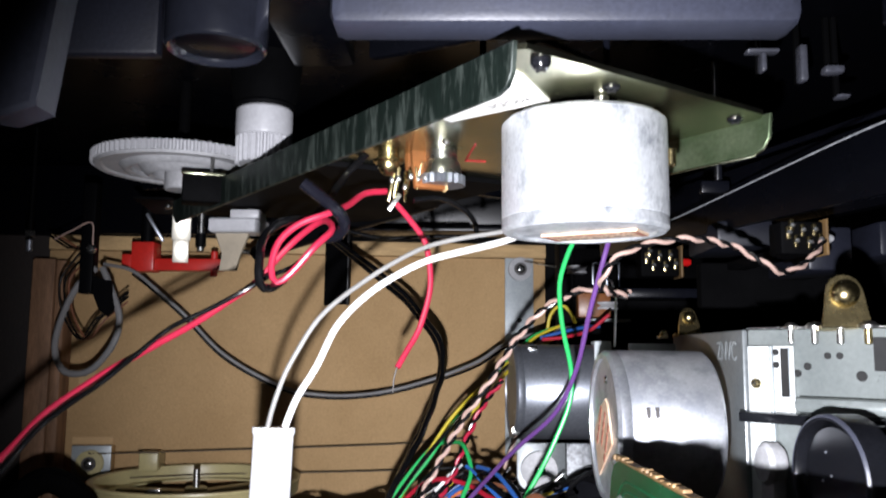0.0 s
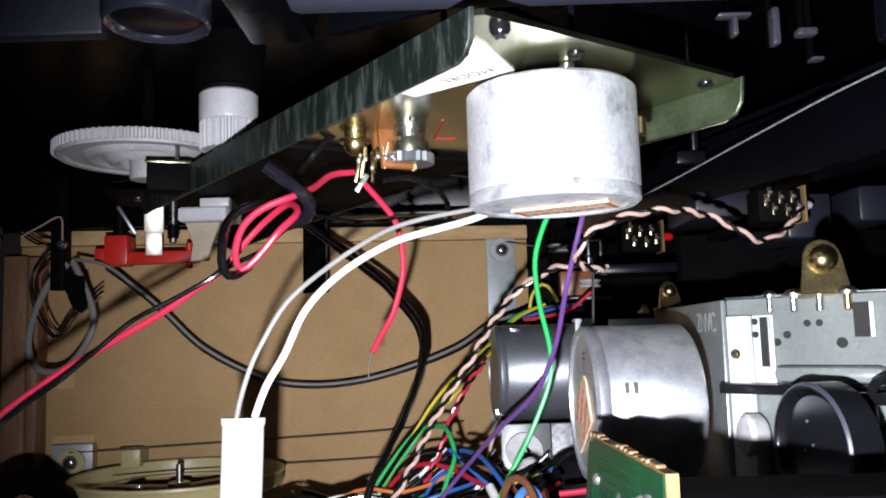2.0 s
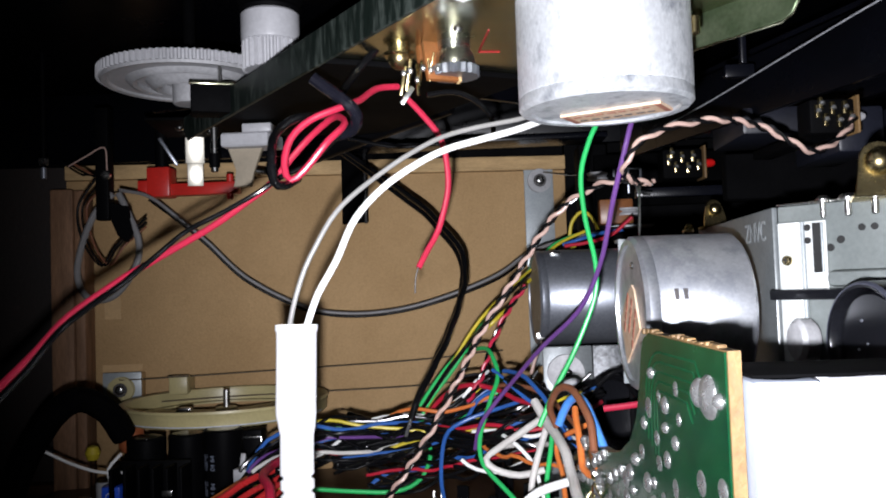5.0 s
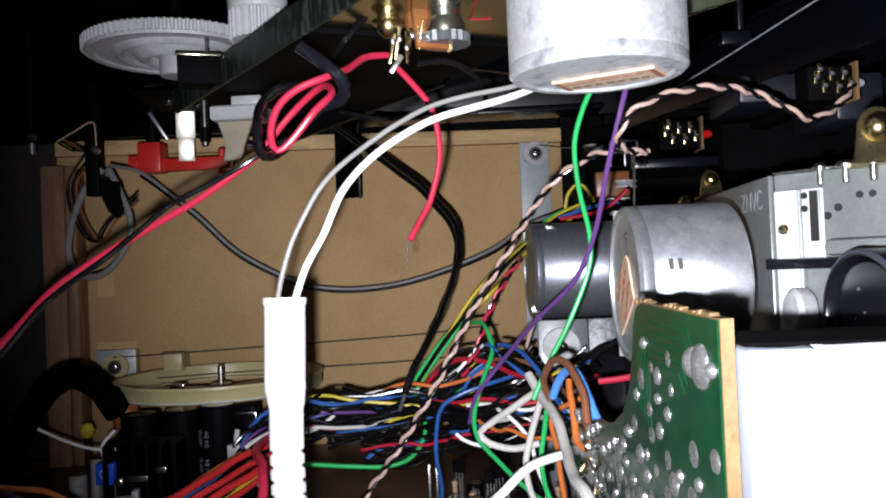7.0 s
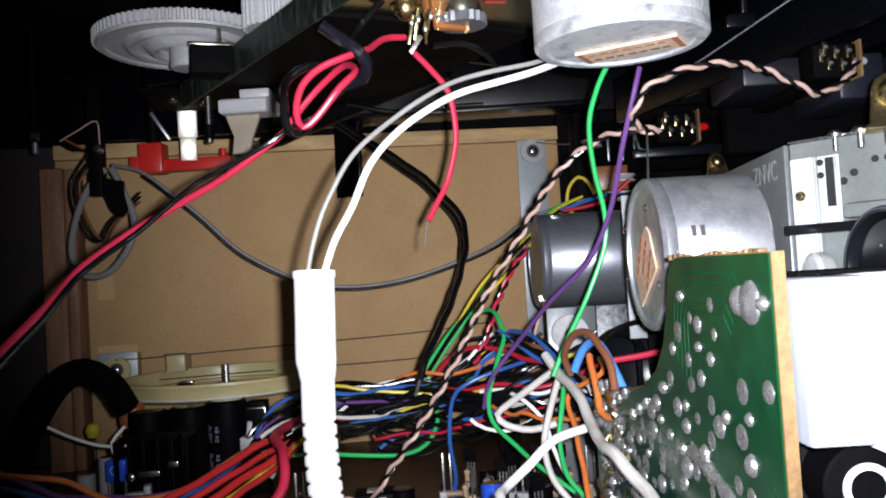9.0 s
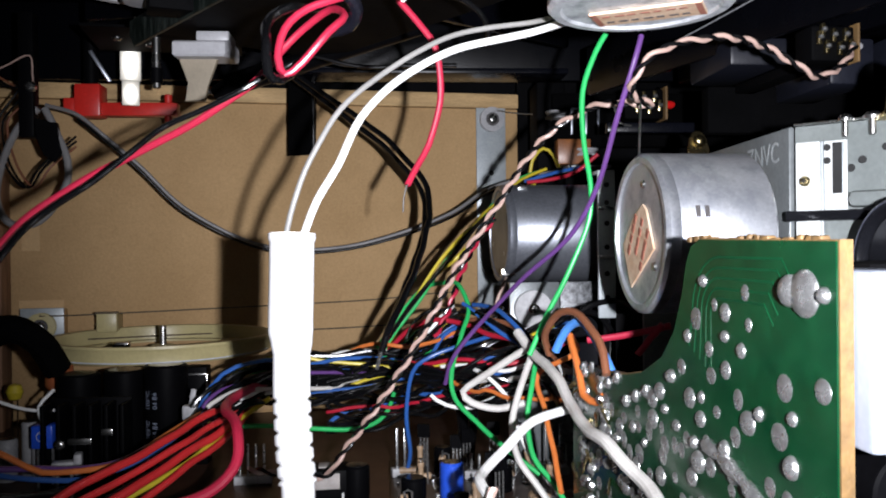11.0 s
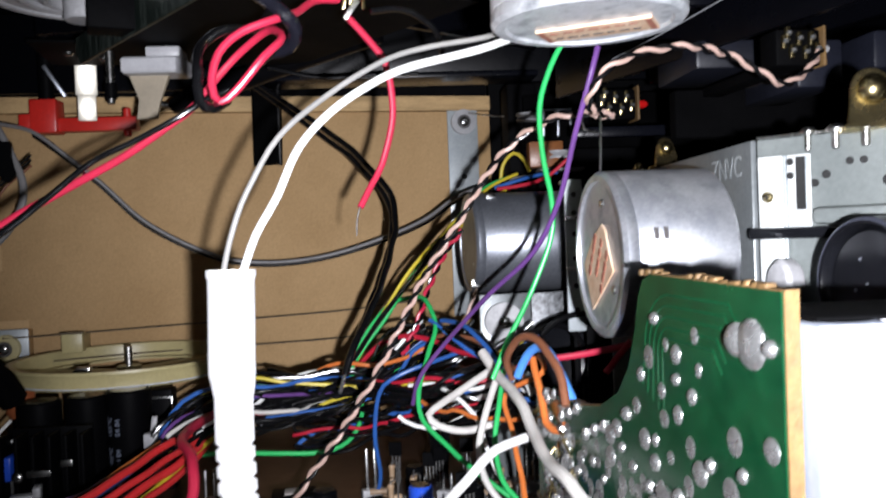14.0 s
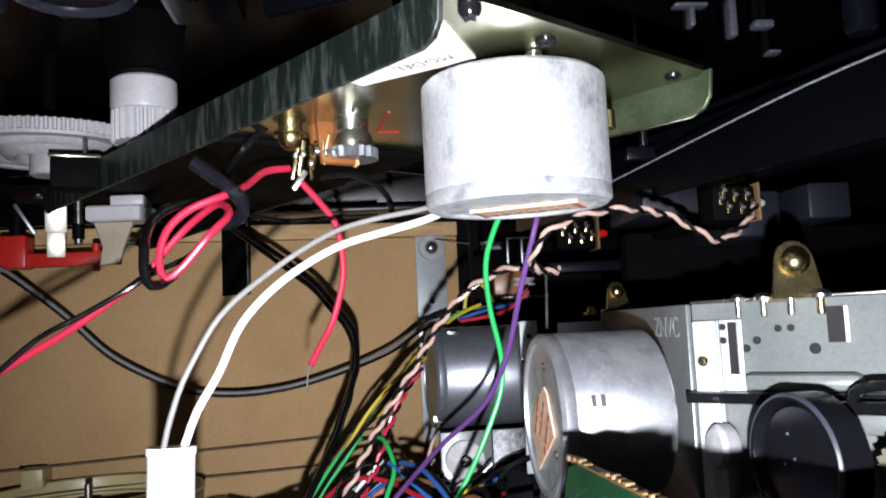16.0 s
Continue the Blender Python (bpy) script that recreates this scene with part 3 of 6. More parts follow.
# ---- things on the fibreboard panel ----


def pulley_bracket(name, m, w, h, r, label, low):
    ob = thing(name, m, label, "bracket")
    part("plate", box(bmesh.new(), -w / 2, w / 2, -0.0012, 0, -h if not low else -h / 2, 0.0085 if not low else h / 2, 0.0004), PAINT_GREY, ob)
    pl = part("pulley", spin(bmesh.new(), [(0, 0), (r, 0), (r, 0.0007), (r * 0.82, 0.0016), (r, 0.0026), (r, 0.0033), (r * 0.5, 0.0036), (0, 0.0036)], 32, put(FACE_CAM, 0, -0.0012, 0)), NYLON_GREY if not low else CREAM, ob)
    screw_head(ob, put(FACE_CAM, 0, -0.0048, 0), 0.0024, 0.0016)
    # Dark disc painted in for the shade round the screw head.
    part("shadow_gap", rod(bmesh.new(), r * 0.55, 0, 0.0003, 24, 0.0001, put(FACE_CAM, 0, -0.0047, 0)), INK_DARK, ob)
    return ob


upper_bracket = pulley_bracket("pulley_bracket", PANEL @ at_(-0.0150, -0.0002, 0.1790), 0.0160, 0.1000, 0.0064, "long grey metal bracket carrying a small dial cord pulley", False)
for z in (-0.0280, -0.0800):
    part("hole", rod(bmesh.new(), 0.0014, 0, 0.0003, 16, 0.0001, put(FACE_CAM, 0, -0.0012, z)), HOLE, upper_bracket)
lower_bracket = pulley_bracket("pulley_bracket", PANEL @ at_(-0.2337, -0.0112, 0.0775), 0.0190, 0.0170, 0.0064, "small square metal bracket carrying a cream cord pulley", True)
part("spacer", box(bmesh.new(), -0.0085, 0.0085, 0.0002, 0.0108, -0.0075, 0.0075, 0.0006), MASKING, lower_bracket, "wooden spacer block")

drum = thing("dial_drum", at_(-0.0768, 0.4200, BOARD_Z), "large cream plastic dial cord drum on a bright spindle", "drum")
R = 0.0458
part("rim", spin(bmesh.new(), [(R - 0.0026, 0.0390), (R - 0.0008, 0.0392), (R, 0.0400), (R, 0.0440), (R + 0.0008, 0.0452), (R + 0.0006, 0.0462), (R - 0.0010, 0.0464), (R - 0.0022, 0.0460), (R - 0.0026, 0.0445)], 72), CREAM, drum)
part("web", spin(bmesh.new(), [(R * 0.82, 0.0392), (R - 0.0026, 0.0392), (R - 0.0026, 0.0400), (R * 0.82, 0.0400)], 60), CREAM, drum)
for k in range(3):
    part("spoke", box(bmesh.new(), 0.004, R * 0.84, -0.0035, 0.0035, 0.0390, 0.0402, 0.0003, pose(0, 0, 0, 0, 0, 50 + 120 * k)), CREAM, drum)
part("hub", rod(bmesh.new(), 0.0050, 0.035, 0.0420, 28, 0.0005), CREAM, drum)
part("spindle", rod(bmesh.new(), 0.0015, 0.0, 0.0500, 16, 0.0003), STEEL, drum)
part("cord", tube(bmesh.new(), [Vector(((R + 0.0002) * math.cos(a), (R + 0.0002) * math.sin(a), 0.0405 + 0.0004 * math.sin(a))) for a in [radians(200 + 6 * k) for k in range(26)]], 0.00028, 6), INK_PALE, drum)
part("clip", box(bmesh.new(), -0.0065, -0.0015, -R + 0.0027, -R + 0.0060, 0.0440, 0.0478, 0.0003), STEEL, drum)
part("notch", box(bmesh.new(), -0.0070, -0.0010, -R + 0.0012, -R + 0.0030, 0.0430, 0.0470, 0.0002), CASE_BLACK, drum)
lug = thing("cord_guide", PANEL @ at_(-0.2030, -0.0180, 0.0800), "small cream plastic cord guide fixed to the panel", "guide")
part("block", box(bmesh.new(), -0.0045, 0.0045, -0.0080, 0.0, -0.0048, 0.0042, 0.0007), CREAM, lug)
part("arm", box(bmesh.new(), -0.0028, 0.0028, 0.0001, 0.0178, -0.0060, 0.0020, 0.0005), CREAM, lug)
part("lip", box(bmesh.new(), -0.0050, 0.0050, -0.0084, -0.0070, 0.0036, 0.0046, 0.0003), CORD, lug)

stay = thing("hanging_stay", at_(-0.0203, 0.4605, 0.1568, 7.5), "dull black plastic stay hanging from the deck edge", "stay")
part("tongue", slab(bmesh.new(), [(-0.0070, 0.0), (0.0062, 0.0008), (0.0068, 0.030), (0.0062, 0.062), (-0.0065, 0.062)], 0, 0.0022, put(FACE_CAM, 0, 0, 0), 0.0003), RUBBER, stay)
part("rib", box(bmesh.new(), 0.0042, 0.0058, -0.0050, -0.0022, 0.0, 0.060, 0.0004), STAY_BLACK, stay)

# ---- deck underside ----
deck = thing("turntable_underside", at_(0, 0, 0), "black moulded underside of the record deck", "deck")
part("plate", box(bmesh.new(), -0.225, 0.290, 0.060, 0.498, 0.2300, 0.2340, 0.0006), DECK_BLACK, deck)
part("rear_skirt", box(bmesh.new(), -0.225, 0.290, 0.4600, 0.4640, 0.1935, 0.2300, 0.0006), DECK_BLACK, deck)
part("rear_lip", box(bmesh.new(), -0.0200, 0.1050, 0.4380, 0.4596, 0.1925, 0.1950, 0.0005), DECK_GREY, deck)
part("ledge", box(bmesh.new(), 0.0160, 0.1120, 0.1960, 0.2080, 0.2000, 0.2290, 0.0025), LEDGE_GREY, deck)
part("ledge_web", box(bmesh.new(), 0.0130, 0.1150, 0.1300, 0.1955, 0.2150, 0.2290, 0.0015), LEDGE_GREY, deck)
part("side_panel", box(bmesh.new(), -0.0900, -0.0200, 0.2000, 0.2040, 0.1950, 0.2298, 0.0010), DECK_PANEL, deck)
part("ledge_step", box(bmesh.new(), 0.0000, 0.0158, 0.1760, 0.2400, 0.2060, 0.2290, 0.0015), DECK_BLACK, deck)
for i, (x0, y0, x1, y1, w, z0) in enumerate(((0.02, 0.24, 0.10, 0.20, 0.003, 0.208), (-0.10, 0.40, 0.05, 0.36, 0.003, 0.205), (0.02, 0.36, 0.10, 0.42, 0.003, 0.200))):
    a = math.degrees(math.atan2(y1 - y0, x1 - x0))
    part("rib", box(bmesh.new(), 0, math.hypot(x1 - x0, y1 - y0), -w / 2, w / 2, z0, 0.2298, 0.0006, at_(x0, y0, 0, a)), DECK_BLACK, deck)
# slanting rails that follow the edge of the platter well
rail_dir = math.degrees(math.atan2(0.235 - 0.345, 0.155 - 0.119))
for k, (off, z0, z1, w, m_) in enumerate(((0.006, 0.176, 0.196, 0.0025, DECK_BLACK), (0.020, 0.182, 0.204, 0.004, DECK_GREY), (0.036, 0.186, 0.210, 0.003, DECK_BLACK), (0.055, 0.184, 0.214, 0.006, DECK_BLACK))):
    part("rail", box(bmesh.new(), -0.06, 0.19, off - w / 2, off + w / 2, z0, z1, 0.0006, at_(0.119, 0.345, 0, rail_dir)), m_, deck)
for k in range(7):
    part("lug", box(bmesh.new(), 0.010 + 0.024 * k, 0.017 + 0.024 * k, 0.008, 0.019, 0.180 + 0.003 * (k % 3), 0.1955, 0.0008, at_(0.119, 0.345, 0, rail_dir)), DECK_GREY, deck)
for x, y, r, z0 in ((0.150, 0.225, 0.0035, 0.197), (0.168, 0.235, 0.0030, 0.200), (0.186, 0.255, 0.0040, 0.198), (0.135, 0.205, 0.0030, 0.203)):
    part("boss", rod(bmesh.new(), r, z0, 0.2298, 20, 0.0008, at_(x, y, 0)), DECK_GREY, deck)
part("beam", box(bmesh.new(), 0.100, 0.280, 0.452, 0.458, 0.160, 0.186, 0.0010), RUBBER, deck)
part("beam", box(bmesh.new(), 0.128, 0.280, 0.330, 0.336, 0.150, 0.166, 0.0010), RUBBER, deck)
for x0, x1, y0, z0, z1 in ((0.1520, 0.1660, 0.296, 0.1600, 0.1740), (0.1715, 0.1850, 0.290, 0.1640, 0.1750), (0.1300, 0.1700, 0.316, 0.1700, 0.1790)):
    part("block", box(bmesh.new(), x0, x1, y0, y0 + 0.036, z0, z1, 0.0012), DECK_PANEL, deck)
for x0, x1, z0, z1 in ((0.1228, 0.1320, 0.2177, 0.2189), (0.1266, 0.1282, 0.2124, 0.2178), (0.1373, 0.1395, 0.2095, 0.2200), (0.1441, 0.1496, 0.2118, 0.2140), (0.1473, 0.1508, 0.2048, 0.2057)):
    part("catch", box(bmesh.new(), x0, x1, 0.2600, 0.2640, z0, z1, 0.0007), CLIP_GREY, deck)
    part("catch_root", box(bmesh.new(), (x0 + x1) / 2 - 0.0008, (x0 + x1) / 2 + 0.0008, 0.2644, 0.2660, z0 + 0.0005, 0.2298, 0.0004), RUBBER, deck)
for x0, y0, x1, y1 in ((0.0600, 0.2120, 0.0760, 0.2180), (0.0600, 0.2120, 0.0480, 0.2200)):
    part("strut", tube(bmesh.new(), [Vector((x0, y0, 0.2030)), Vector((x1, y1, 0.1985)), Vector((x1, y1, 0.2295))], 0.0009, 8), DECK_GREY, deck)
part("lug", box(bmesh.new(), 0.1200, 0.1290, 0.2980, 0.3010, 0.1850, 0.1890, 0.0005), DECK_GREY, deck)
part("lug", box(bmesh.new(), 0.1250, 0.1268, 0.2980, 0.3010, 0.1892, 0.2290, 0.0004), DECK_GREY, deck)
part("bar", box(bmesh.new(), 0.105, 0.150, 0.372, 0.376, 0.1560, 0.1600, 0.0006), DECK_GREY, deck)
part("spindle_boss", spin(bmesh.new(), [(0, 0.214), (0.0095, 0.214), (0.0105, 0.216), (0.0120, 0.2298), (0, 0.2298)], 36, at_(-0.0215, 0.299, 0)), RUBBER, deck)

boss = thing("black_bushing", at_(0.0010, 0.1720, 0.1850), "glossy black hollow cylinder moulded under the deck", "foot")
part("barrel", spin(bmesh.new(), [(0.0066, 0.0024), (0.0072, 0.0008), (0.0077, 0.0002), (0.0081, 0.0), (0.0085, 0.0003), (0.0087, 0.0010), (0.0088, 0.016), (0.0094, 0.0165), (0.0096, 0.0448), (0, 0.0448), (0, 0.002)], 48), SMOKED, boss)
part("bore", spin(bmesh.new(), [(0, 0.0008), (0.0064, 0.0008), (0.0070, 0.0012), (0.0070, 0.0018), (0, 0.0018)], 36), DECK_BLACK, boss)

bracket_near = thing("deck_bracket", at_(-0.0085, 0.1350, 0.1620), "dark grey plastic bracket reaching down from the deck", "bracket")
part("post", slab(bmesh.new(), [(-0.0300, 0.004), (-0.0045, 0.0), (0.0, 0.0015), (0.0085, 0.0675), (-0.0300, 0.0675)], -0.0030, 0.0030, FACE_CAM, 0.0006), BRACKET_GREY, bracket_near)
part("rib", box(bmesh.new(), -0.0080, -0.0058, -0.0062, -0.0031, 0.0030, 0.0670, 0.0006, pose(0, 0, 0, 0, 5, 0)), NYLON_GREY, bracket_near)
part("screw_boss", rod(bmesh.new(), 0.0035, 0, 0.0022, 20, 0.0004, put(FACE_CAM, -0.0150, -0.0030, 0.0200)), STEEL, bracket_near)
for x, z in ((0.1560, 0.2080), (0.1680, 0.2040)):
    hook = thing("deck_hook", at_(x, 0.2100, z), "curved dark plastic hook under the deck", "hook")
    part("curve", tube(bmesh.new(), flow([Vector(v) for v in ((-0.012, 0, 0.0215), (-0.010, 0, 0.012), (-0.003, 0, 0.009), (0.001, 0, 0.002), (0.003, 0, -0.006))], 0.001), 0.0026, 12), DECK_GREY, hook)

# ---- motor plate under the deck ----
PA = 36.0
plate = thing("motor_plate", at_(0.0535, 0.1815, 0.1906, PA), "yellowish passivated steel plate with folded down long edges", "plate")
W_, L_ = 0.0780, 0.2030
sheet = [(0.002, 0), (W_ - 0.004, 0), (W_, 0.004), (W_, L_), (0.0, L_), (0.0, 0.002)]
part("sheet", slab(bmesh.new(), sheet, -0.0012, 0.0, None), PASSIVATED, plate)


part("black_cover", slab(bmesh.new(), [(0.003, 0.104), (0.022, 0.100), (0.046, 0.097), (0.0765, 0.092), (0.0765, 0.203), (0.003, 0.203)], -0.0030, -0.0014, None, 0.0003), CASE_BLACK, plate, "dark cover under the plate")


def flange(x, mat_, name, L_):
    out = [(0.0, 0.0), (L_, 0.0), (L_, -0.0055), (L_ - 0.004, -0.0092), (0.0050, -0.0092), (0.0022, -0.0082), (0.0006, -0.0058)]
    return part(name, slab(bmesh.new(), out, -0.0006, 0.0006, Matrix.Translation((x, 0, -0.0002)) @ Matrix(((0, 0, 1, 0), (1, 0, 0, 0), (0, 1, 0, 0), (0, 0, 0, 1))), 0.0002), mat_, plate)


flange(-0.0007, GALV_SHADED, "flange", L_)
flange(W_ - 0.0007, FLANGE_REFLECT, "flange", 0.0720)
part("flange_edge", tube(bmesh.new(), [Vector((W_ - 0.0007, y, z)) for y, z in ((0.0008, -0.0058), (0.0024, -0.0084), (0.0052, -0.0095), (0.0700, -0.0095))], 0.0004, 6), PASSIVATED, plate, "bright line along the flange edge")
label_ = part("model_label", slab(bmesh.new(), [(0.0015, 0.0080), (0.0100, 0.0105), (0.0262, 0.0205), (0.0185, 0.0470), (0.0100, 0.0455), (0.0015, 0.0400)], -0.00155, -0.0013), PAPER, plate, "white paper label stuck under the plate")
lettering("MODEL", 0.0040, INK_DARK, label_, Matrix.Translation((0.0192, 0.0282, -0.00158)) @ pose(0, 0, 0, 0, 0, 107) @ pose(0, 0, 0, 180, 0, 0))
for a, b in (((0.0368, 0.0618), (0.0461, 0.0791)), ((0.0461, 0.0791), (0.0515, 0.0764))):
    part("pen_mark", tube(bmesh.new(), [Vector((*a, -0.00125)), Vector((*b, -0.00125))], 0.00028, 6), INK_PEN, plate)
for x, y in ((0.0075, 0.0025), (W_ - 0.0060, 0.0062), (W_ - 0.012, 0.19), (0.0308, 0.0066)):
    screw_head(plate, put(FACE_DOWN, x, y, -0.0012), 0.0020 if y < 0.004 else 0.0019, 0.0022 if y < 0.003 else 0.0009, BLACK_GLOSS)
for x, y in ((0.0290, 0.0645), (0.012, 0.125), (0.008, 0.185)):
    part("rivet", spin(bmesh.new(), [(0, 0), (0.0013, 0), (0.0009, 0.0007), (0, 0.0009)], 14, put(FACE_DOWN, x, y, -0.0012)), STEEL, plate)
post_ = part("standoff", spin(bmesh.new(), [(0, 0), (0.0044, 0), (0.0044, 0.0026), (0.0050, 0.0032), (0.0060, 0.0070), (0.0058, 0.0090), (0, 0.0092)], 36, put(FACE_DOWN, 0.0347, 0.0748, -0.0012)), STEEL, plate, "bright turned steel standoff")
knurl = [((0.0067 if k % 2 else 0.0061) * math.cos(math.pi * k / 20), (0.0067 if k % 2 else 0.0061) * math.sin(math.pi * k / 20)) for k in range(40)]
part("knurled_rim", slab(bmesh.new(), knurl, 0.0070, 0.0096, put(FACE_DOWN, 0.0347, 0.0748, -0.0012)), ZINC_DARK, post_)

deck_motor = thing("deck_motor", at_(0.0712, 0.2228, 0.1609), "dull zinc cylindrical motor hung under the deck plate", "motor", "motors")
MR = 0.0188
part("can", spin(bmesh.new(), [(0, 0.0006), (MR - 0.0030, 0.0006), (MR - 0.0026, 0.0), (MR - 0.0008, 0.0), (MR, 0.0008), (MR, 0.0028), (MR - 0.0002, 0.0031), (MR, 0.0034), (MR, 0.0249), (MR - 0.0008, 0.0257), (0, 0.0257)], 72), ZINC, deck_motor)
LM = at_(0.0029, 0.0040, 0.0, -28.3)
LW, LH = 0.0114, 0.0047
lab = part("label", box(bmesh.new(), -LW, LW, -LH, LH, -0.0001, 0.0005, 0, LM), PAPER_OLD, deck_motor, "aged paper rating label with red ends")
for k in (-1, 1):
    part("label_end", box(bmesh.new(), k * LW * 0.93 - 0.0006, k * LW * 0.93 + 0.0006, -LH * 0.95, LH * 0.95, -0.00018, 0.0, 0, LM), INK_RED, lab)
for j, m_ in ((-1, INK_RED), (1, INK_DARK)):
    for i in range(7):
        part("print_bar", box(bmesh.new(), LW * (-0.80 + 0.23 * i), LW * (-0.66 + 0.23 * i + 0.03 * (i % 2)), j * LH * 0.45 - 0.0005, j * LH * 0.45 + 0.0005, -0.00018, 0.0, 0, LM), m_, lab)
part("collar", rod(bmesh.new(), 0.0080, 0.0255, 0.0284, 32, 0.0003), CAP_BLACK, deck_motor)
for a in (40, 160, 280):
    part("bolt", rod(bmesh.new(), 0.0016, 0.0255, 0.0284, 14, 0.0003, at_(0.0125 * math.cos(radians(a)), 0.0125 * math.sin(radians(a)), 0)), STEEL, deck_motor)
part("side_lug", rod(bmesh.new(), 0.0012, 0.0150, 0.0190, 12, 0.0003, at_(MR + 0.0004, -0.003, 0)), BRASS, deck_motor)

# leaf switch with solder tags
leaf_switch = thing("leaf_switch", at_(0.0300, 0.2620, 0.1894), "brown phenolic switch strip with bright solder tags under the plate", "switch")
part("strip", box(bmesh.new(), -0.0008, 0.0008, -0.0050, 0.0040, -0.0112, 0.0, 0.0002, pose(0.0035, 0.0010, 0, 0, -14, -62)), SWITCH_BROWN, leaf_switch)
part("strip_edge", box(bmesh.new(), -0.0010, 0.0010, 0.0041, 0.0049, -0.0114, -0.0002, 0.0002, pose(0.0035, 0.0010, 0, 0, -14, -62)), PLY_EDGE, leaf_switch)
part("strip", box(bmesh.new(), -0.0010, 0.0010, -0.0018, 0.0018, -0.0050, 0.0, 0.0002, pose(-0.0010, 0.0030, 0, 0, -8, -55)), SWITCH_BROWN, leaf_switch)
part("nut", spin(bmesh.new(), [(0, 0), (0.0030, 0), (0.0030, 0.0016), (0.0043, 0.0016), (0.0044, 0.0022), (0.0040, 0.0026), (0.0032, 0.0027), (0.0031, 0.0040), (0.0022, 0.0052), (0.0012, 0.0060), (0, 0.0062)], 24, put(FACE_DOWN, -0.0075, 0.0030, 0.0)), BRASS, leaf_switch, "brassy nut and washer")
for i, (x, y, z, l) in enumerate(((-0.0052, -0.004, -0.0070, 0.0080), (-0.0036, -0.006, -0.0058, 0.0085), (-0.0022, -0.004, -0.0066, 0.0085), (-0.0008, -0.006, -0.0064, 0.0065), (0.0008, -0.004, -0.0052, 0.0062), (0.0024, -0.005, -0.0040, 0.0068))):
    part("tag", box(bmesh.new(), -0.0005, 0.0005, -0.00025, 0.00025, -l, 0.0, 0.0002, pose(x, y, z, 12 * (i % 2), 12 - 6 * i, 20 * i)), BRASS, leaf_switch)
    part("solder_blob", spin(bmesh.new(), [(0, -0.0010), (0.0006, -0.0006), (0.0008, 0.0), (0.0005, 0.0008), (0, 0.0011)], 12, at_(x + 0.0003 * (i - 2), y, z - 0.002 - 0.0012 * (i % 3))), SOLDER, leaf_switch)
part("tag_end", box(bmesh.new(), -0.0007, 0.0007, -0.0003, 0.0003, -0.0055, 0.0, 0.0002, pose(-0.0034, -0.005, -0.0130, 0, 35, 10)), STEEL, leaf_switch)


def gear(bm, r, z0, z1, teeth, depth):
    out = []
    for i in range(teeth):
        for k, f in enumerate((0.0, 0.28, 0.5, 0.78)):
            a = 2 * math.pi * (i + f) / teeth
            rad = r if k in (0, 1) else r - depth
            out.append((rad * math.cos(a), rad * math.sin(a)))
    return slab(bm, out, z0, z1)


large_gear = thing("large_gear", at_(-0.0562, 0.3230, 0.1975), "large toothed white nylon gear with a ribbed web", "gear")
part("toothed_ring", gear(bmesh.new(), 0.0306, 0.0004, 0.0038, 84, 0.0010), GEAR_NYLON, large_gear)
part("web_ring", spin(bmesh.new(), [(0.0175, 0.0006), (0.0175, -0.0010), (0.0188, -0.0014), (0.0200, -0.0010), (0.0215, 0.0006)], 60), NYLON_GREY, large_gear)
part("web_ring", spin(bmesh.new(), [(0.0100, 0.0006), (0.0100, -0.0024), (0.0112, -0.0028), (0.0128, -0.0020), (0.0150, 0.0006)], 48), NYLON_GREY, large_gear)
part("outer_lip", spin(bmesh.new(), [(0.0264, 0.0006), (0.0272, -0.0003), (0.0290, -0.0005), (0.0296, 0.0006)], 72), NYLON_GREY, large_gear)
part("hub", rod(bmesh.new(), 0.0060, -0.0075, 0.0060, 28, 0.0005), NYLON_GREY, large_gear)
part("shaft", rod(bmesh.new(), 0.0020, 0.0050, 0.0325, 16, 0.0005), RUBBER, large_gear)

pinion = thing("pinion", at_(-0.0215, 0.2990, 0.1770), "white nylon pinion with fine vertical grooves", "gear")
part("sleeve", spin(bmesh.new(), [(0, 0.0255), (0.0082, 0.0255), (0.0090, 0.0260), (0.0092, 0.0268), (0.0092, 0.0345), (0.0086, 0.0352), (0, 0.0352)], 48), GEAR_NYLON, pinion)
part("toothed_end", gear(bmesh.new(), 0.0090, 0.0170, 0.0257, 26, 0.0011), GEAR_NYLON, pinion)
part("stem", rod(bmesh.new(), 0.0050, 0.0140, 0.0172, 24, 0.0004), NYLON, pinion)
part("collar", spin(bmesh.new(), [(0, 0.0352), (0.0094, 0.0352), (0.0098, 0.0362), (0.0092, 0.0372), (0, 0.0372)], 40), CASE_BLACK, pinion)

holder = thing("gear_holder", at_(-0.0430, 0.3050, 0.1780), "black clip with a bright steel edge beside the gear", "clip")
part("body", box(bmesh.new(), -0.0065, 0.0065, -0.0050, 0.0050, 0.0040, 0.0130, 0.0005, at_(0, 0, 0, 20)), CASE_BLACK, holder)
part("edge", box(bmesh.new(), -0.0070, 0.0070, -0.0056, -0.0040, 0.0128, 0.0138, 0.0002, at_(0, 0, 0, 20)), PASSIVATED, holder)
part("pin", rod(bmesh.new(), 0.0007, 0.0137, 0.0200, 10, 0.0002, at_(0.003, 0, 0)), STEEL, holder)

slide_block = thing("slide_block", at_(-0.0448, 0.3494, 0.1751) @ Matrix.Scale(1.06, 4), "white nylon slide block bolted under the plate", "block")
part("body", slab(bmesh.new(), [(-0.0070, -0.006), (0.0095, -0.006), (0.0120, 0.000), (0.0120, 0.006), (-0.0070, 0.006)], 0.0030, 0.0080, None, 0.0006), GEAR_NYLON, slide_block)
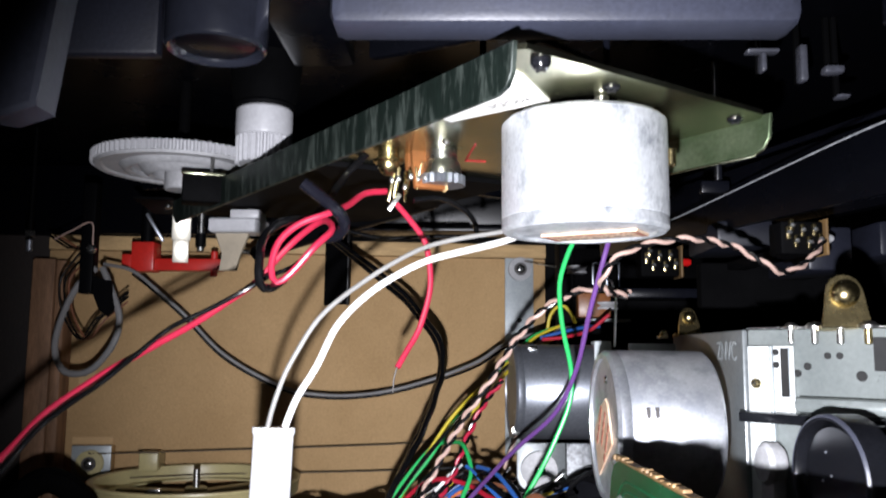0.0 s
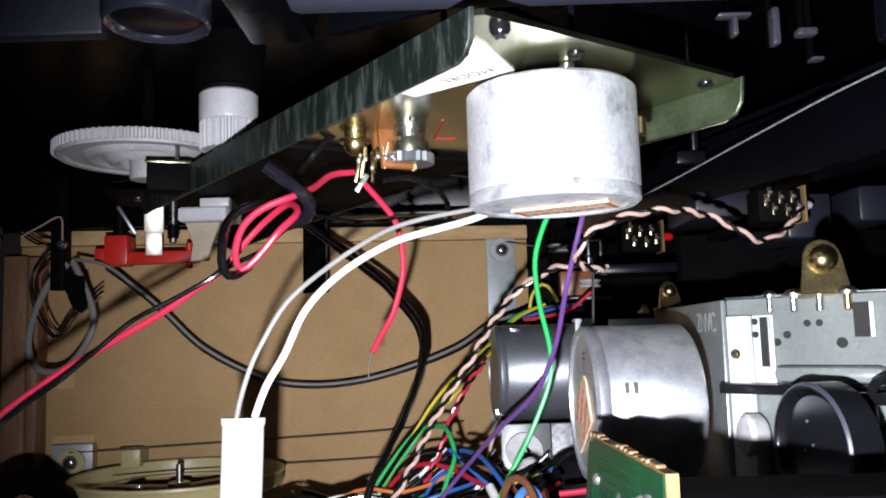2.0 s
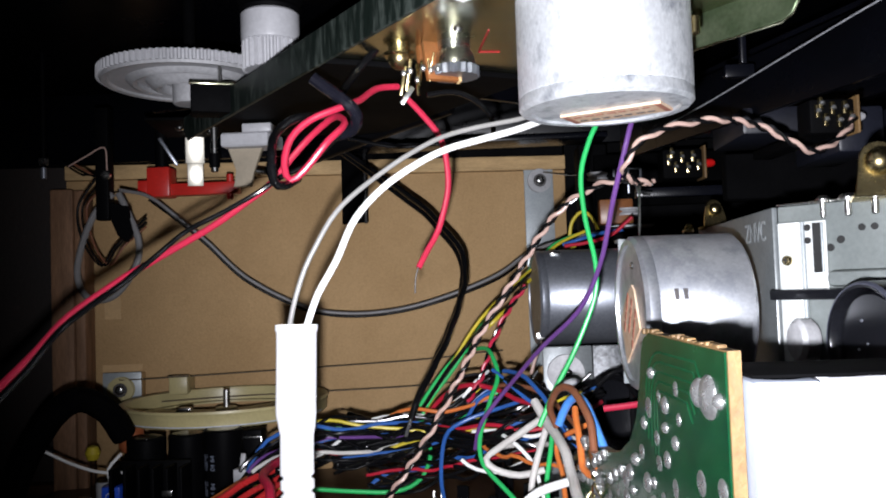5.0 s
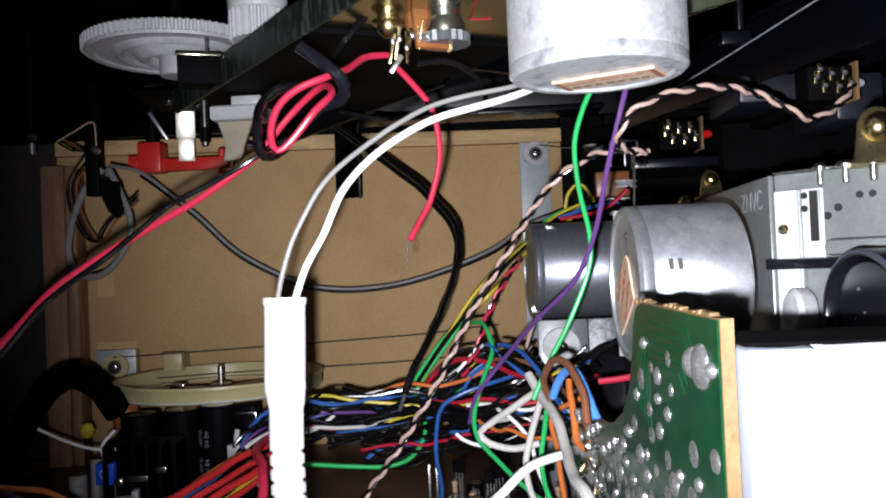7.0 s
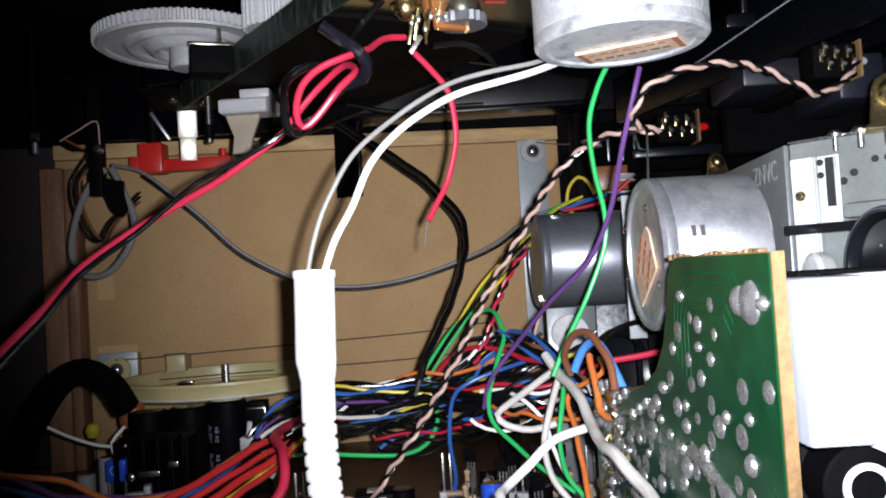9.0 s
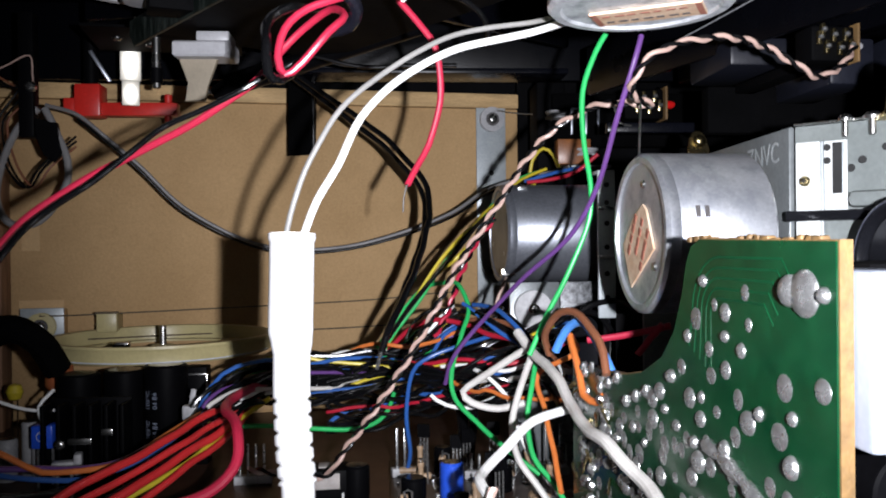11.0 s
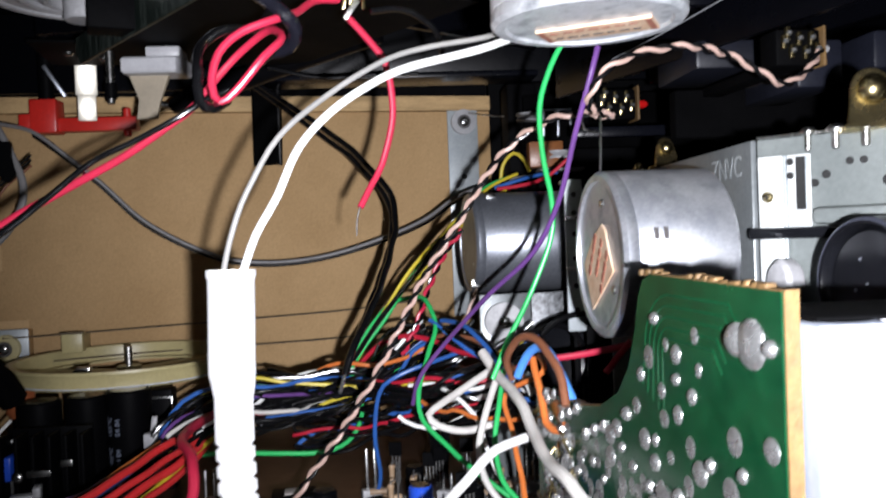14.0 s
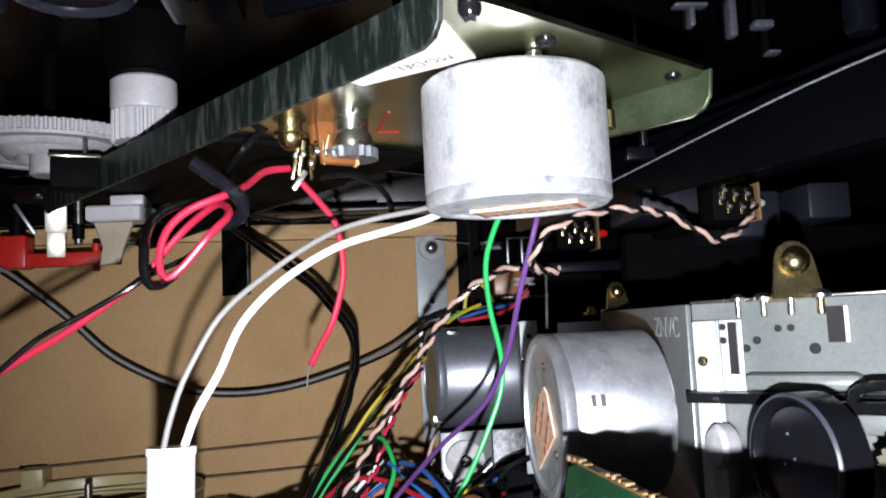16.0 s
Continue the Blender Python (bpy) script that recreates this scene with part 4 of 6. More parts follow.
part("step", box(bmesh.new(), 0.0005, 0.0110, -0.0064, 0.0045, 0.0078, 0.0110, 0.0006), GEAR_NYLON, slide_block)
part("bolt", rod(bmesh.new(), 0.0010, 0.0105, 0.0180, 12, 0.0002, at_(0.006, -0.002, 0)), STEEL, slide_block)
part("tail", slab(bmesh.new(), [(-0.0085, 0.0), (0.0045, 0.0), (0.001, -0.009), (0.0, -0.014), (-0.0065, -0.014), (-0.005, -0.008)], -0.0010, 0.0010, put(FACE_CAM, 0.002, 0.0, 0.0035), 0.0003), TAIL_CREAM, slide_block)

# red lever and its bright tab
lever = thing("red_lever", at_(-0.1010, 0.4320, 0.1720) @ Matrix.Scale(1.06, 4), "red plastic lever below the deck", "lever")
part("block", box(bmesh.new(), -0.0135, -0.0030, -0.005, 0.005, -0.0010, 0.0125, 0.0008), RED_PLASTIC, lever)
part("arm", box(bmesh.new(), -0.0032, 0.0275, -0.003, 0.003, -0.0005, 0.0050, 0.0006), RED_PLASTIC, lever)
part("ear", box(bmesh.new(), -0.0185, -0.0133, -0.003, 0.003, 0.0010, 0.0070, 0.0006), RED_PLASTIC, lever)
part("end_pin", rod(bmesh.new(), 0.0016, -0.0030, 0.0085, 14, 0.0003, at_(0.0235, -0.0010, 0)), RED_PLASTIC, lever)
part("post", rod(bmesh.new(), 0.0030, 0.0120, 0.0400, 20, 0.0004, at_(-0.0080, 0, 0)), CAP_BLACK, lever)
tab = thing("steel_tab", at_(-0.0893, 0.4210, 0.1745, 18) @ Matrix.Scale(1.07, 4), "bright bent steel tab hanging from the deck", "tab")
part("blade", box(bmesh.new(), -0.0034, 0.0034, -0.0005, 0.0005, 0.0, 0.0100, 0.0003, pose(0, 0, 0, 9, 0, 0)), PLATED, tab)
part("neck", box(bmesh.new(), -0.0040, 0.0040, -0.0005, 0.0005, 0.0098, 0.0280, 0.0003, pose(0, 0, 0, 9, 0, 0)), PLATED, tab)
part("arm", box(bmesh.new(), -0.0022, -0.0006, 0.0012, 0.0026, 0.0120, 0.0260, 0.0004, pose(0, 0, 0, 0, -32, 0)), ZINC_DARK, tab)
guide_pin = thing("guide_pin", at_(-0.0700, 0.3900, 0.1760), "bright steel guide pin under the deck", "pin")
part("pin", rod(bmesh.new(), 0.0016, 0.0, 0.0400, 16, 0.0004), STEEL, guide_pin)
part("sleeve", rod(bmesh.new(), 0.0023, 0.002, 0.0080, 16, 0.0003), CAP_BLACK, guide_pin)
rear_plate = thing("rear_plate", at_(-0.075, 0.370, 0.1960), "black steel plate above the red lever", "plate")
part("sheet", box(bmesh.new(), -0.018, 0.040, 0.005, 0.045, 0.0, 0.0012, 0.0003, at_(0, 0, 0, 8)), CASE_BLACK, rear_plate)
for x, y in ((0.0, 0.03), (0.02, 0.005), (-0.01, 0.02)):
    screw_head(rear_plate, put(FACE_DOWN, x, y, 0.0), 0.0018, 0.0014)

black_bar = thing("black_bar", at_(0, 0, 0), "dull black round bar lying under the deck edge", "bar")
ARM = flow(mm([(-50.2, 405.0, 177.0), (-38.5, 400.0, 180.7), (-19.6, 392.0, 185.0), (5.2, 380.0, 190.0), (32.6, 366.0, 194.9)]), 0.003)
part("bar", tube(bmesh.new(), ARM, [0.0030 + 0.0016 * min(1, i / 3) - 0.0012 * min(1, i / len(ARM)) for i in range(len(ARM))], 18), STAY_BLACK, black_bar)
part("pin", rod(bmesh.new(), 0.0011, -0.0120, 0.0010, 12, 0.0003, Matrix.Translation(ARM[0]) @ pose(0, 0, 0, 0, 100, 0)), STEEL, black_bar, "small bright pin")
part("hanger", box(bmesh.new(), -0.0020, 0.0020, -0.0020, 0.0020, 0.0, 0.0300, 0.0005, Matrix.Translation(ARM[-1])), STAY_BLACK, black_bar)

# hanging clamp that gathers the thin leads
clamp = thing("wire_clamp", at_(-0.1230, 0.4000, 0.1480), "black plastic clamp gathering thin grey and tan leads", "clamp")
part("body", box(bmesh.new(), -0.0030, 0.0030, -0.0030, 0.0030, 0.010, 0.0600, 0.0006), CAP_BLACK, clamp)
part("tongue", slab(bmesh.new(), [(0.002, 0.018), (0.011, 0.016), (0.0135, 0.004), (0.010, 0.0), (0.006, 0.003), (0.003, 0.010)], -0.0015, 0.0015, FACE_CAM, 0.0003), CAP_BLACK, clamp)
screw_head(clamp, put(FACE_CAM, 0.0020, -0.0032, 0.0300), 0.0022, 0.0016)
side_rod = thing("side_rod", at_(-0.1420, 0.3840, 0.1752), "thin bright vertical rod in the shadow", "rod")
part("rod", rod(bmesh.new(), 0.0010, 0.0, 0.0547, 12, 0.0003), CASE_BLACK, side_rod)
part("tip", rod(bmesh.new(), 0.0013, 0.0, 0.0050, 12, 0.0003), ZINC_DARK, side_rod)
part("nut", rod(bmesh.new(), 0.0022, 0.006, 0.0090, 6, 0.0003), STEEL, side_rod)

# ---- cassette mechanism ----


def barrel_motor(name, m, r, length, can, label):
    """A motor lying on its side: local z is its shaft, 0 at the free end."""
    ob = thing(name, m, label, "motor", "motors")
    part("can", spin(bmesh.new(), [(0, 0.0008), (r - 0.0024, 0.0008), (r - 0.0022, 0.0), (r - 0.0008, 0.0), (r, 0.0009), (r, 0.0030), (r - 0.00025, 0.0034), (r, 0.0038), (r, length - 0.0008), (r - 0.0008, length), (0, length)], 72), can, ob)
    for k in range(3):
        a = radians(-80 + 120 * k)
        part("dimple", spin(bmesh.new(), [(0, 0), (0.0011, 0), (0.0008, -0.0005), (0, -0.0006)], 12, at_(0.62 * r * math.cos(a), 0.62 * r * math.sin(a), 0.0008)), STEEL, ob)
    return ob


AXIS = Matrix(((0, 0, 1, 0), (-1, 0, 0, 0), (0, -1, 0, 0), (0, 0, 0, 1)))   # local z along +x, local x towards the viewer, local y down
m1 = barrel_motor("cassette_motor", at_(0.0796, 0.2530, 0.1155, 2) @ AXIS, 0.0192, 0.0258, CAN_GREY, "dull zinc cassette motor with a torn paper label on its end")
lab1 = part("label", slab(bmesh.new(), [(-0.0118, 0.0026), (-0.0040, -0.0040), (0.0026, -0.0070), (0.0050, -0.0056), (0.0098, 0.0036), (0.0006, 0.0092), (-0.0062, 0.0132), (-0.0084, 0.0090)], 0.0002, 0.0007), PAPER_OLD, m1, "torn aged paper label")
for k, (u, v0, v1) in enumerate(((-0.0044, -0.0052, 0.0062), (0.0, -0.0066, 0.0040), (0.0046, -0.0064, 0.0058))):
    for i in range(4):
        a0 = v0 + (v1 - v0) * i / 4
        part("print_bar", box(bmesh.new(), u - 0.0008, u + 0.0006, a0, a0 + (v1 - v0) * (0.17 if (i + k) % 3 else 0.22), 0.0, 0.00022, 0, at_(-0.0005, 0.0022, 0, 32)), INK_RED, lab1)
for k in range(2):
    part("stamp", box(bmesh.new(), -0.0005, 0.0005, -0.0013, 0.0013, -0.0001, 0.0001, 0, put(Matrix.Identity(4), 0.01925 * math.cos(radians(-14)), 0.01925 * math.sin(radians(-14)), 0.0072 + 0.0021 * k) @ pose(0, 0, 0, 0, 0, -14) @ pose(0, 0, 0, 0, 90, 0)), INK_DARK, m1)
m2 = barrel_motor("cassette_motor", at_(0.0641, 0.3870, 0.1175, 4) @ AXIS, 0.0195, 0.0380, ZINC_DARK, "dark steel motor lying behind the cassette mechanism")
part("end_disc", rod(bmesh.new(), 0.0165, 0.0004, 0.0009, 48, 0.0001), TAIL_CREAM, m2, "dull brownish end disc")
part("terminal", box(bmesh.new(), 0.0085, 0.0115, 0.0135, 0.0165, -0.0012, 0.0050, 0.0003), STEEL, m2)
part("notch", box(bmesh.new(), -0.0010, 0.0010, -0.0204, -0.0190, 0.0060, 0.0100, 0.0002, pose(0, 0, 0, 0, 0, 25)), STEEL, m2)

mount = thing("motor_mount", at_(0.0650, 0.3640, 0.0300), "grey steel mount with a pulley below the small motor", "mount")
part("plate", box(bmesh.new(), 0.0, 0.0190, 0.0, 0.0014, 0.0, 0.0690, 0.0004), MECH_GREY, mount)
part("dark_plate", box(bmesh.new(), 0.0192, 0.0380, 0.0, 0.0014, 0.0, 0.0690, 0.0004), ZINC_SPOT, mount, "dark speckled plate beside the mount")
part("foot", box(bmesh.new(), 0.0, 0.0380, 0.0016, 0.0160, 0.0, 0.0014, 0.0003), MECH_GREY, mount)
part("pulley", spin(bmesh.new(), [(0, 0), (0.0070, 0), (0.0070, 0.0010), (0.0056, 0.0020), (0.0070, 0.0030), (0.0070, 0.0036), (0, 0.0038)], 32, put(FACE_CAM, 0.0085, 0.0, 0.0590)), NYLON_GREY, mount)
screw_head(mount, put(FACE_CAM, 0.0085, -0.0040, 0.0590), 0.0022, 0.0015)
part("belt_wheel", spin(bmesh.new(), [(0, 0), (0.0130, 0), (0.0138, 0.0010), (0.0138, 0.0036), (0.0125, 0.0044), (0.0105, 0.0034), (0, 0.0034)], 40, put(FACE_CAM, 0.0290, -0.0005, 0.0470)), BLACK_GLOSS, mount)

holed = thing("holed_strip", at_(0.0905, 0.3320, 0.0300), "pale punched steel strip between the two motors", "bracket")
part("strip", box(bmesh.new(), 0.0, 0.0060, 0.0, 0.0012, 0.0580, 0.1080, 0.0003), PAINT_GREY, holed)
part("leg", box(bmesh.new(), 0.0020, 0.0040, 0.0014, 0.0030, 0.0, 0.1060, 0.0003), CASE_BLACK, holed)
part("fold", box(bmesh.new(), 0.0, 0.0060, 0.0014, 0.0080, 0.1068, 0.1080, 0.0003), PAINT_GREY, holed)
for z in (0.065, 0.073, 0.082, 0.090, 0.097, 0.103):
    part("hole", rod(bmesh.new(), 0.0009, 0, 0.0003, 12, 0.00005, put(FACE_CAM, 0.0030, 0.0, z)), HOLE, holed)
for z in (0.078, 0.0945):
    part("rung", box(bmesh.new(), -0.0004, 0.0064, -0.0016, -0.0002, z, z + 0.0014, 0.0003), STEEL, holed)
# Black sheet put in for the dark gap between the motors.
gap_shade = thing("gap_shade_sheet", at_(0.0975, 0.3360, 0.0300), "added black sheet for the shade behind the motors", "plate")
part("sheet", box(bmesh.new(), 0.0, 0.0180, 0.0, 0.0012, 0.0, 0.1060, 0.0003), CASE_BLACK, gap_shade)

mech = thing("cassette_mechanism", at_(0, 0, 0), "grey painted steel cassette mechanism with black wheels", "cassette mechanism")
KX, KY, TOP = 0.1133, 0.2450, 0.1400
part("side_plate", box(bmesh.new(), 0.0, 0.0014, 0.0, 0.0850, 0.0300, TOP, 0.0004, at_(KX, KY, 0, -3)), MECH_GREY, mech)
part("rear_rail", box(bmesh.new(), -0.0150, 0.0, 0.0, 0.0013, 0.0600, TOP - 0.003, 0.0003, at_(KX - 0.001, 0.3050, 0, 0)), MECH_GREY, mech)
WALL_A = -45.0
wm = at_(KX + 0.0012, KY - 0.0004, 0, WALL_A)
part("front_wall", box(bmesh.new(), 0.0, 0.0800, 0.0, 0.0014, 0.0300, TOP, 0.0004, wm), WALL_GREY, mech)
part("top_flange", box(bmesh.new(), 0.0, 0.0800, 0.0016, 0.0120, TOP - 0.0014, TOP, 0.0003, wm), MECH_GREY, mech)
part("corner_strip", box(bmesh.new(), 0.0008, 0.0062, -0.0022, -0.0002, 0.0600, TOP - 0.0040, 0.0004, wm), CORNER_LIT, mech, "folded corner strip, made paler for the torch light on it")
part("corner_step", box(bmesh.new(), 0.0067, 0.0116, -0.0008, -0.0002, 0.1180, TOP - 0.0040, 0.0002, wm), CORNER_LIT, mech)
part("slot_edge", box(bmesh.new(), 0.0107, 0.0111, -0.0016, -0.0009, 0.1240, 0.1355, 0.0001, wm), PAINT_GREY, mech)
part("slot", box(bmesh.new(), 0.0086, 0.0106, -0.0011, -0.0008, 0.1240, 0.1355, 0, wm), HOLE, mech)
part("worn_edge", box(bmesh.new(), 0.0, 0.0440, -0.0006, 0.0010, TOP + 0.0001, TOP + 0.0006, 0.0002, wm), STEEL, mech, "bright worn upper edge")
for x, z, r in ((0.0074, 0.1345, 0.0008), (0.0074, 0.1315, 0.0008), (0.0122, 0.1296, 0.0009), (0.0146, 0.1313, 0.0009), (0.0193, 0.1338, 0.0008), (0.0220, 0.1338, 0.0008), (0.0266, 0.1293, 0.0012), (0.0150, 0.1080, 0.0011), (0.0170, 0.1040, 0.0008)):
    part("hole", rod(bmesh.new(), r, 0, 0.0003, 14, 0.00005, wm @ put(FACE_CAM, x, -0.0008 if x < 0.0116 else 0.0, z)), HOLE, mech)
part("fold", box(bmesh.new(), 0.0062, 0.0067, -0.0016, -0.0002, 0.0600, TOP - 0.0040, 0.0002, wm), PAINT_GREY, mech)
part("lower_slot", box(bmesh.new(), 0.0125, 0.0150, -0.0003, 0.0, 0.1060, 0.1130, 0, wm), HOLE, mech)
part("wire_edge", tube(bmesh.new(), [wm @ Vector((0.011, -0.0012, 0.1000)), wm @ Vector((0.0175, -0.0014, 0.0990)), wm @ Vector((0.0185, -0.0014, 0.0900))], 0.0004, 6), BLACK_GLOSS, mech)
part("cover", box(bmesh.new(), 0.0180, 0.0560, -0.0034, -0.0003, 0.1120, 0.1168, 0.0006, wm), WALL_GREY, mech)
part("window", box(bmesh.new(), 0.0294, 0.0337, -0.0003, 0.0, 0.1305, 0.1380, 0, wm), HOLE, mech)
part("window_edge", box(bmesh.new(), 0.0330, 0.0338, -0.0012, -0.0003, 0.1305, 0.1380, 0.0002, wm), PAPER, mech)
part("rail", box(bmesh.new(), -0.0006, 0.0560, -0.0050, -0.0003, 0.1178, 0.1202, 0.0004, wm), BLACK_GLOSS, mech)
part("ridge", box(bmesh.new(), 0.0125, 0.0360, -0.0046, -0.0003, 0.1206, 0.1243, 0.0014, wm), WALL_GREY, mech)
for x, s in ((0.0114, 0.8), (0.0170, 1.0), (0.0228, 1.1), (0.0288, 1.1)):
    part("post", rod(bmesh.new(), 0.0008 * s, TOP - 0.0036, TOP + 0.0014 * s, 14, 0.0003, wm @ pose(x, -0.0012, 0)), BRASS if x > 0.025 else STEEL, mech)
    part("post_cap", spin(bmesh.new(), [(0, 0), (0.0021 * s, 0), (0.0021 * s, 0.0007), (0.0012 * s, 0.0015), (0, 0.0017)], 18, wm @ pose(x, -0.0010, TOP)), STEEL, mech)
lettering("ZNVC", 0.0072, PAINT_GREY, mech, at_(KX, KY, 0, -3) @ Matrix(((0, 0, -1, -0.0001), (-1, 0, 0, 0.0150), (0, 1, 0, 0.1345), (0, 0, 0, 1))), "stamped_letters")
screw_head(mech, wm @ put(FACE_CAM, 0.0030, -0.0023, 0.1270), 0.0012, 0.0010, BRASS)


def brass_tab(m, w, h, r):
    ob = thing("brass_tab", m, "yellow passivated mounting tab with a domed screw", "tab", "mounting tabs")
    out = [(-w / 2, 0), (w / 2, 0), (w * 0.42, h * 0.35)] + [(r * 1.25 * math.cos(a), h - r * 1.25 + r * 1.25 * math.sin(a)) for a in [math.pi * k / 8 for k in range(9)]] + [(-w * 0.42, h * 0.35)]
    part("blade", slab(bmesh.new(), out, 0, 0.0010, FACE_CAM, 0.0002), BRASS, ob)
    part("dome", spin(bmesh.new(), [(0, 0), (r, 0), (r * 0.9, r * 0.5), (r * 0.55, r * 0.85), (0, r)], 22, put(FACE_CAM, 0, -0.0010, h * 0.62)), BRASS, ob)
    part("foot", box(bmesh.new(), -w / 2, w / 2, 0.0, 0.004, 0.0, 0.0010, 0.0002), BRASS, ob)
    return ob


brass_tab(at_(0.1305, 0.2260, TOP, -10, -10), 0.0110, 0.0125, 0.0032)
brass_tab(at_(0.1205, 0.3190, TOP, 10, -10), 0.0085, 0.0095, 0.0022)
brass_tab(at_(0.1130, 0.3240, TOP - 0.001, 0), 0.0030, 0.0030, 0.0010)

# flywheel, roller and levers in front of the wall
fm = at_(0.1200, 0.2110, 0.1090, -80) @ Matrix.Scale(0.66, 4)
fly = thing("flywheel", fm, "black flywheel with a polished rim", "flywheel")
part("disc", spin(bmesh.new(), [(0, 0.0006), (0.0155, 0.0004), (0.0163, -0.0006), (0.0163, -0.0070), (0, -0.0070)], 72, FACE_CAM), BLACK_GLOSS, fly)
part("rim", spin(bmesh.new(), [(0.0164, -0.0006), (0.0168, 0.0012), (0.0178, 0.0028), (0.0188, 0.0030), (0.0194, 0.0024), (0.0196, 0.0010), (0.0196, -0.0075), (0.0186, -0.0082), (0.0164, -0.0080)], 84, FACE_CAM), BLACK_GLOSS, fly)
# Pale hoop draws the highlight along the rim edge.
part("rim_glint", spin(bmesh.new(), [(0.0186, 0.0031), (0.0190, 0.0032), (0.0194, 0.0029), (0.0197, 0.0022), (0.0194, 0.0022)], 84, FACE_CAM), BRACKET_GREY, fly, "paler rim line, a highlight put into the colour")
for x, z in ((-0.0040, 0.0075), (-0.0016, 0.0005), (-0.0060, -0.0015)):
    part("pip", spin(bmesh.new(), [(0, 0.0005), (0.0005, 0.0005), (0.0004, 0.0009), (0, 0.0010)], 12, put(FACE_CAM, x, 0, z)), ZINC_DARK, fly)
part("axle", rod(bmesh.new(), 0.0012, -0.0200, -0.0050, 14, 0.0002, FACE_CAM), STEEL, fly)
roller = thing("pinch_roller", at_(0.1166, 0.2365, 0.1085, -74), "white nylon roller on a pin", "roller")
part("wheel", spin(bmesh.new(), [(0, -0.002), (0.0042, -0.002), (0.0050, -0.001), (0.0050, 0.0020), (0.0040, 0.0030), (0.0022, 0.0032), (0, 0.0036)], 36, FACE_CAM @ Matrix.Diagonal((0.72, 1.0, 1.0, 1.0))), NYLON_GREY, roller)
part("skirt", box(bmesh.new(), -0.0026, 0.0026, -0.0020, 0.0020, -0.0110, -0.0020, 0.0012), NYLON_GREY, roller)
arm = thing("bent_lever", at_(0.1372, 0.2085, 0.1190, WALL_A), "bent glossy black control arm over the flywheel", "arm")
arm_line = flow([Vector(v) for v in ((-0.0068, 0.0, -0.010), (-0.0066, 0.0, 0.000), (-0.004, -0.0005, 0.0030), (0.002, -0.001, 0.0034), (0.007, -0.001, 0.0026), (0.0085, 0.0, -0.001), (0.009, 0.0, -0.010))], 0.001)
part("loop", tube(bmesh.new(), arm_line, 0.0011, 10), BLACK_GLOSS, arm)
part("bar", box(bmesh.new(), -0.0090, 0.0200, -0.0012, 0.0012, -0.0022, 0.0004, 0.0005), BLACK_GLOSS, arm)
part("stem", rod(bmesh.new(), 0.0015, -0.0200, -0.0020, 12, 0.0003, at_(0.0080, 0.002, 0)), ZINC, arm)

idler = thing("idler_gear", at_(0.1345, 0.1990, 0.1080, -50), "small dull cream gear beside the flywheel", "gear")
part("toothed_wheel", slab(bmesh.new(), [((0.0062 if k % 2 else 0.0055) * math.cos(math.pi * k / 22), (0.0062 if k % 2 else 0.0055) * math.sin(math.pi * k / 22)) for k in range(44)], -0.0015, 0.0015, FACE_CAM), IDLER_OLIVE, idler)
part("axle", rod(bmesh.new(), 0.0012, -0.0180, 0.0022, 14, 0.0002, FACE_CAM), STEEL, idler)
part("hub", rod(bmesh.new(), 0.0026, 0.0014, 0.0026, 18, 0.0003, FACE_CAM), IDLER_OLIVE, idler)
# black tower with small cord pulleys at the end of the panel
tower = thing("pulley_tower", at_(0.0930, 0.4550, 0.1300), "black plastic tower with small pale cord pulleys", "tower")
part("column", box(bmesh.new(), 0.0, 0.0140, 0.0, 0.0200, 0.0, 0.0620, 0.0010), CASE_BLACK, tower)
part("slot_frame", box(bmesh.new(), 0.0160, 0.0300, -0.0040, 0.0, 0.0480, 0.0490, 0.0003), ZINC_DARK, tower)
for x in (0.0160, 0.0230, 0.0290):
    part("slot_bar", box(bmesh.new(), x, x + 0.0010, -0.0038, -0.0002, 0.0360, 0.0482, 0.0002), ZINC_DARK, tower)
for x, z, r in ((0.0080, 0.0430, 0.0050), (0.0220, 0.0250, 0.0062)):
    part("pulley", spin(bmesh.new(), [(0, 0), (r, 0), (r, 0.0008), (r * 0.8, 0.0018), (r, 0.0028), (r, 0.0036), (0, 0.0040)], 28, at_(x, -0.0060, z)), NYLON_GREY, tower)
part("pulley_plate", box(bmesh.new(), 0.0120, 0.0330, -0.0140, -0.0020, 0.0190, 0.0202, 0.0003), PAINT_GREY, tower)
part("spacer", box(bmesh.new(), 0.0080, 0.0240, -0.0100, -0.0010, 0.0210, 0.0330, 0.0006), SWITCH_BROWN, tower)


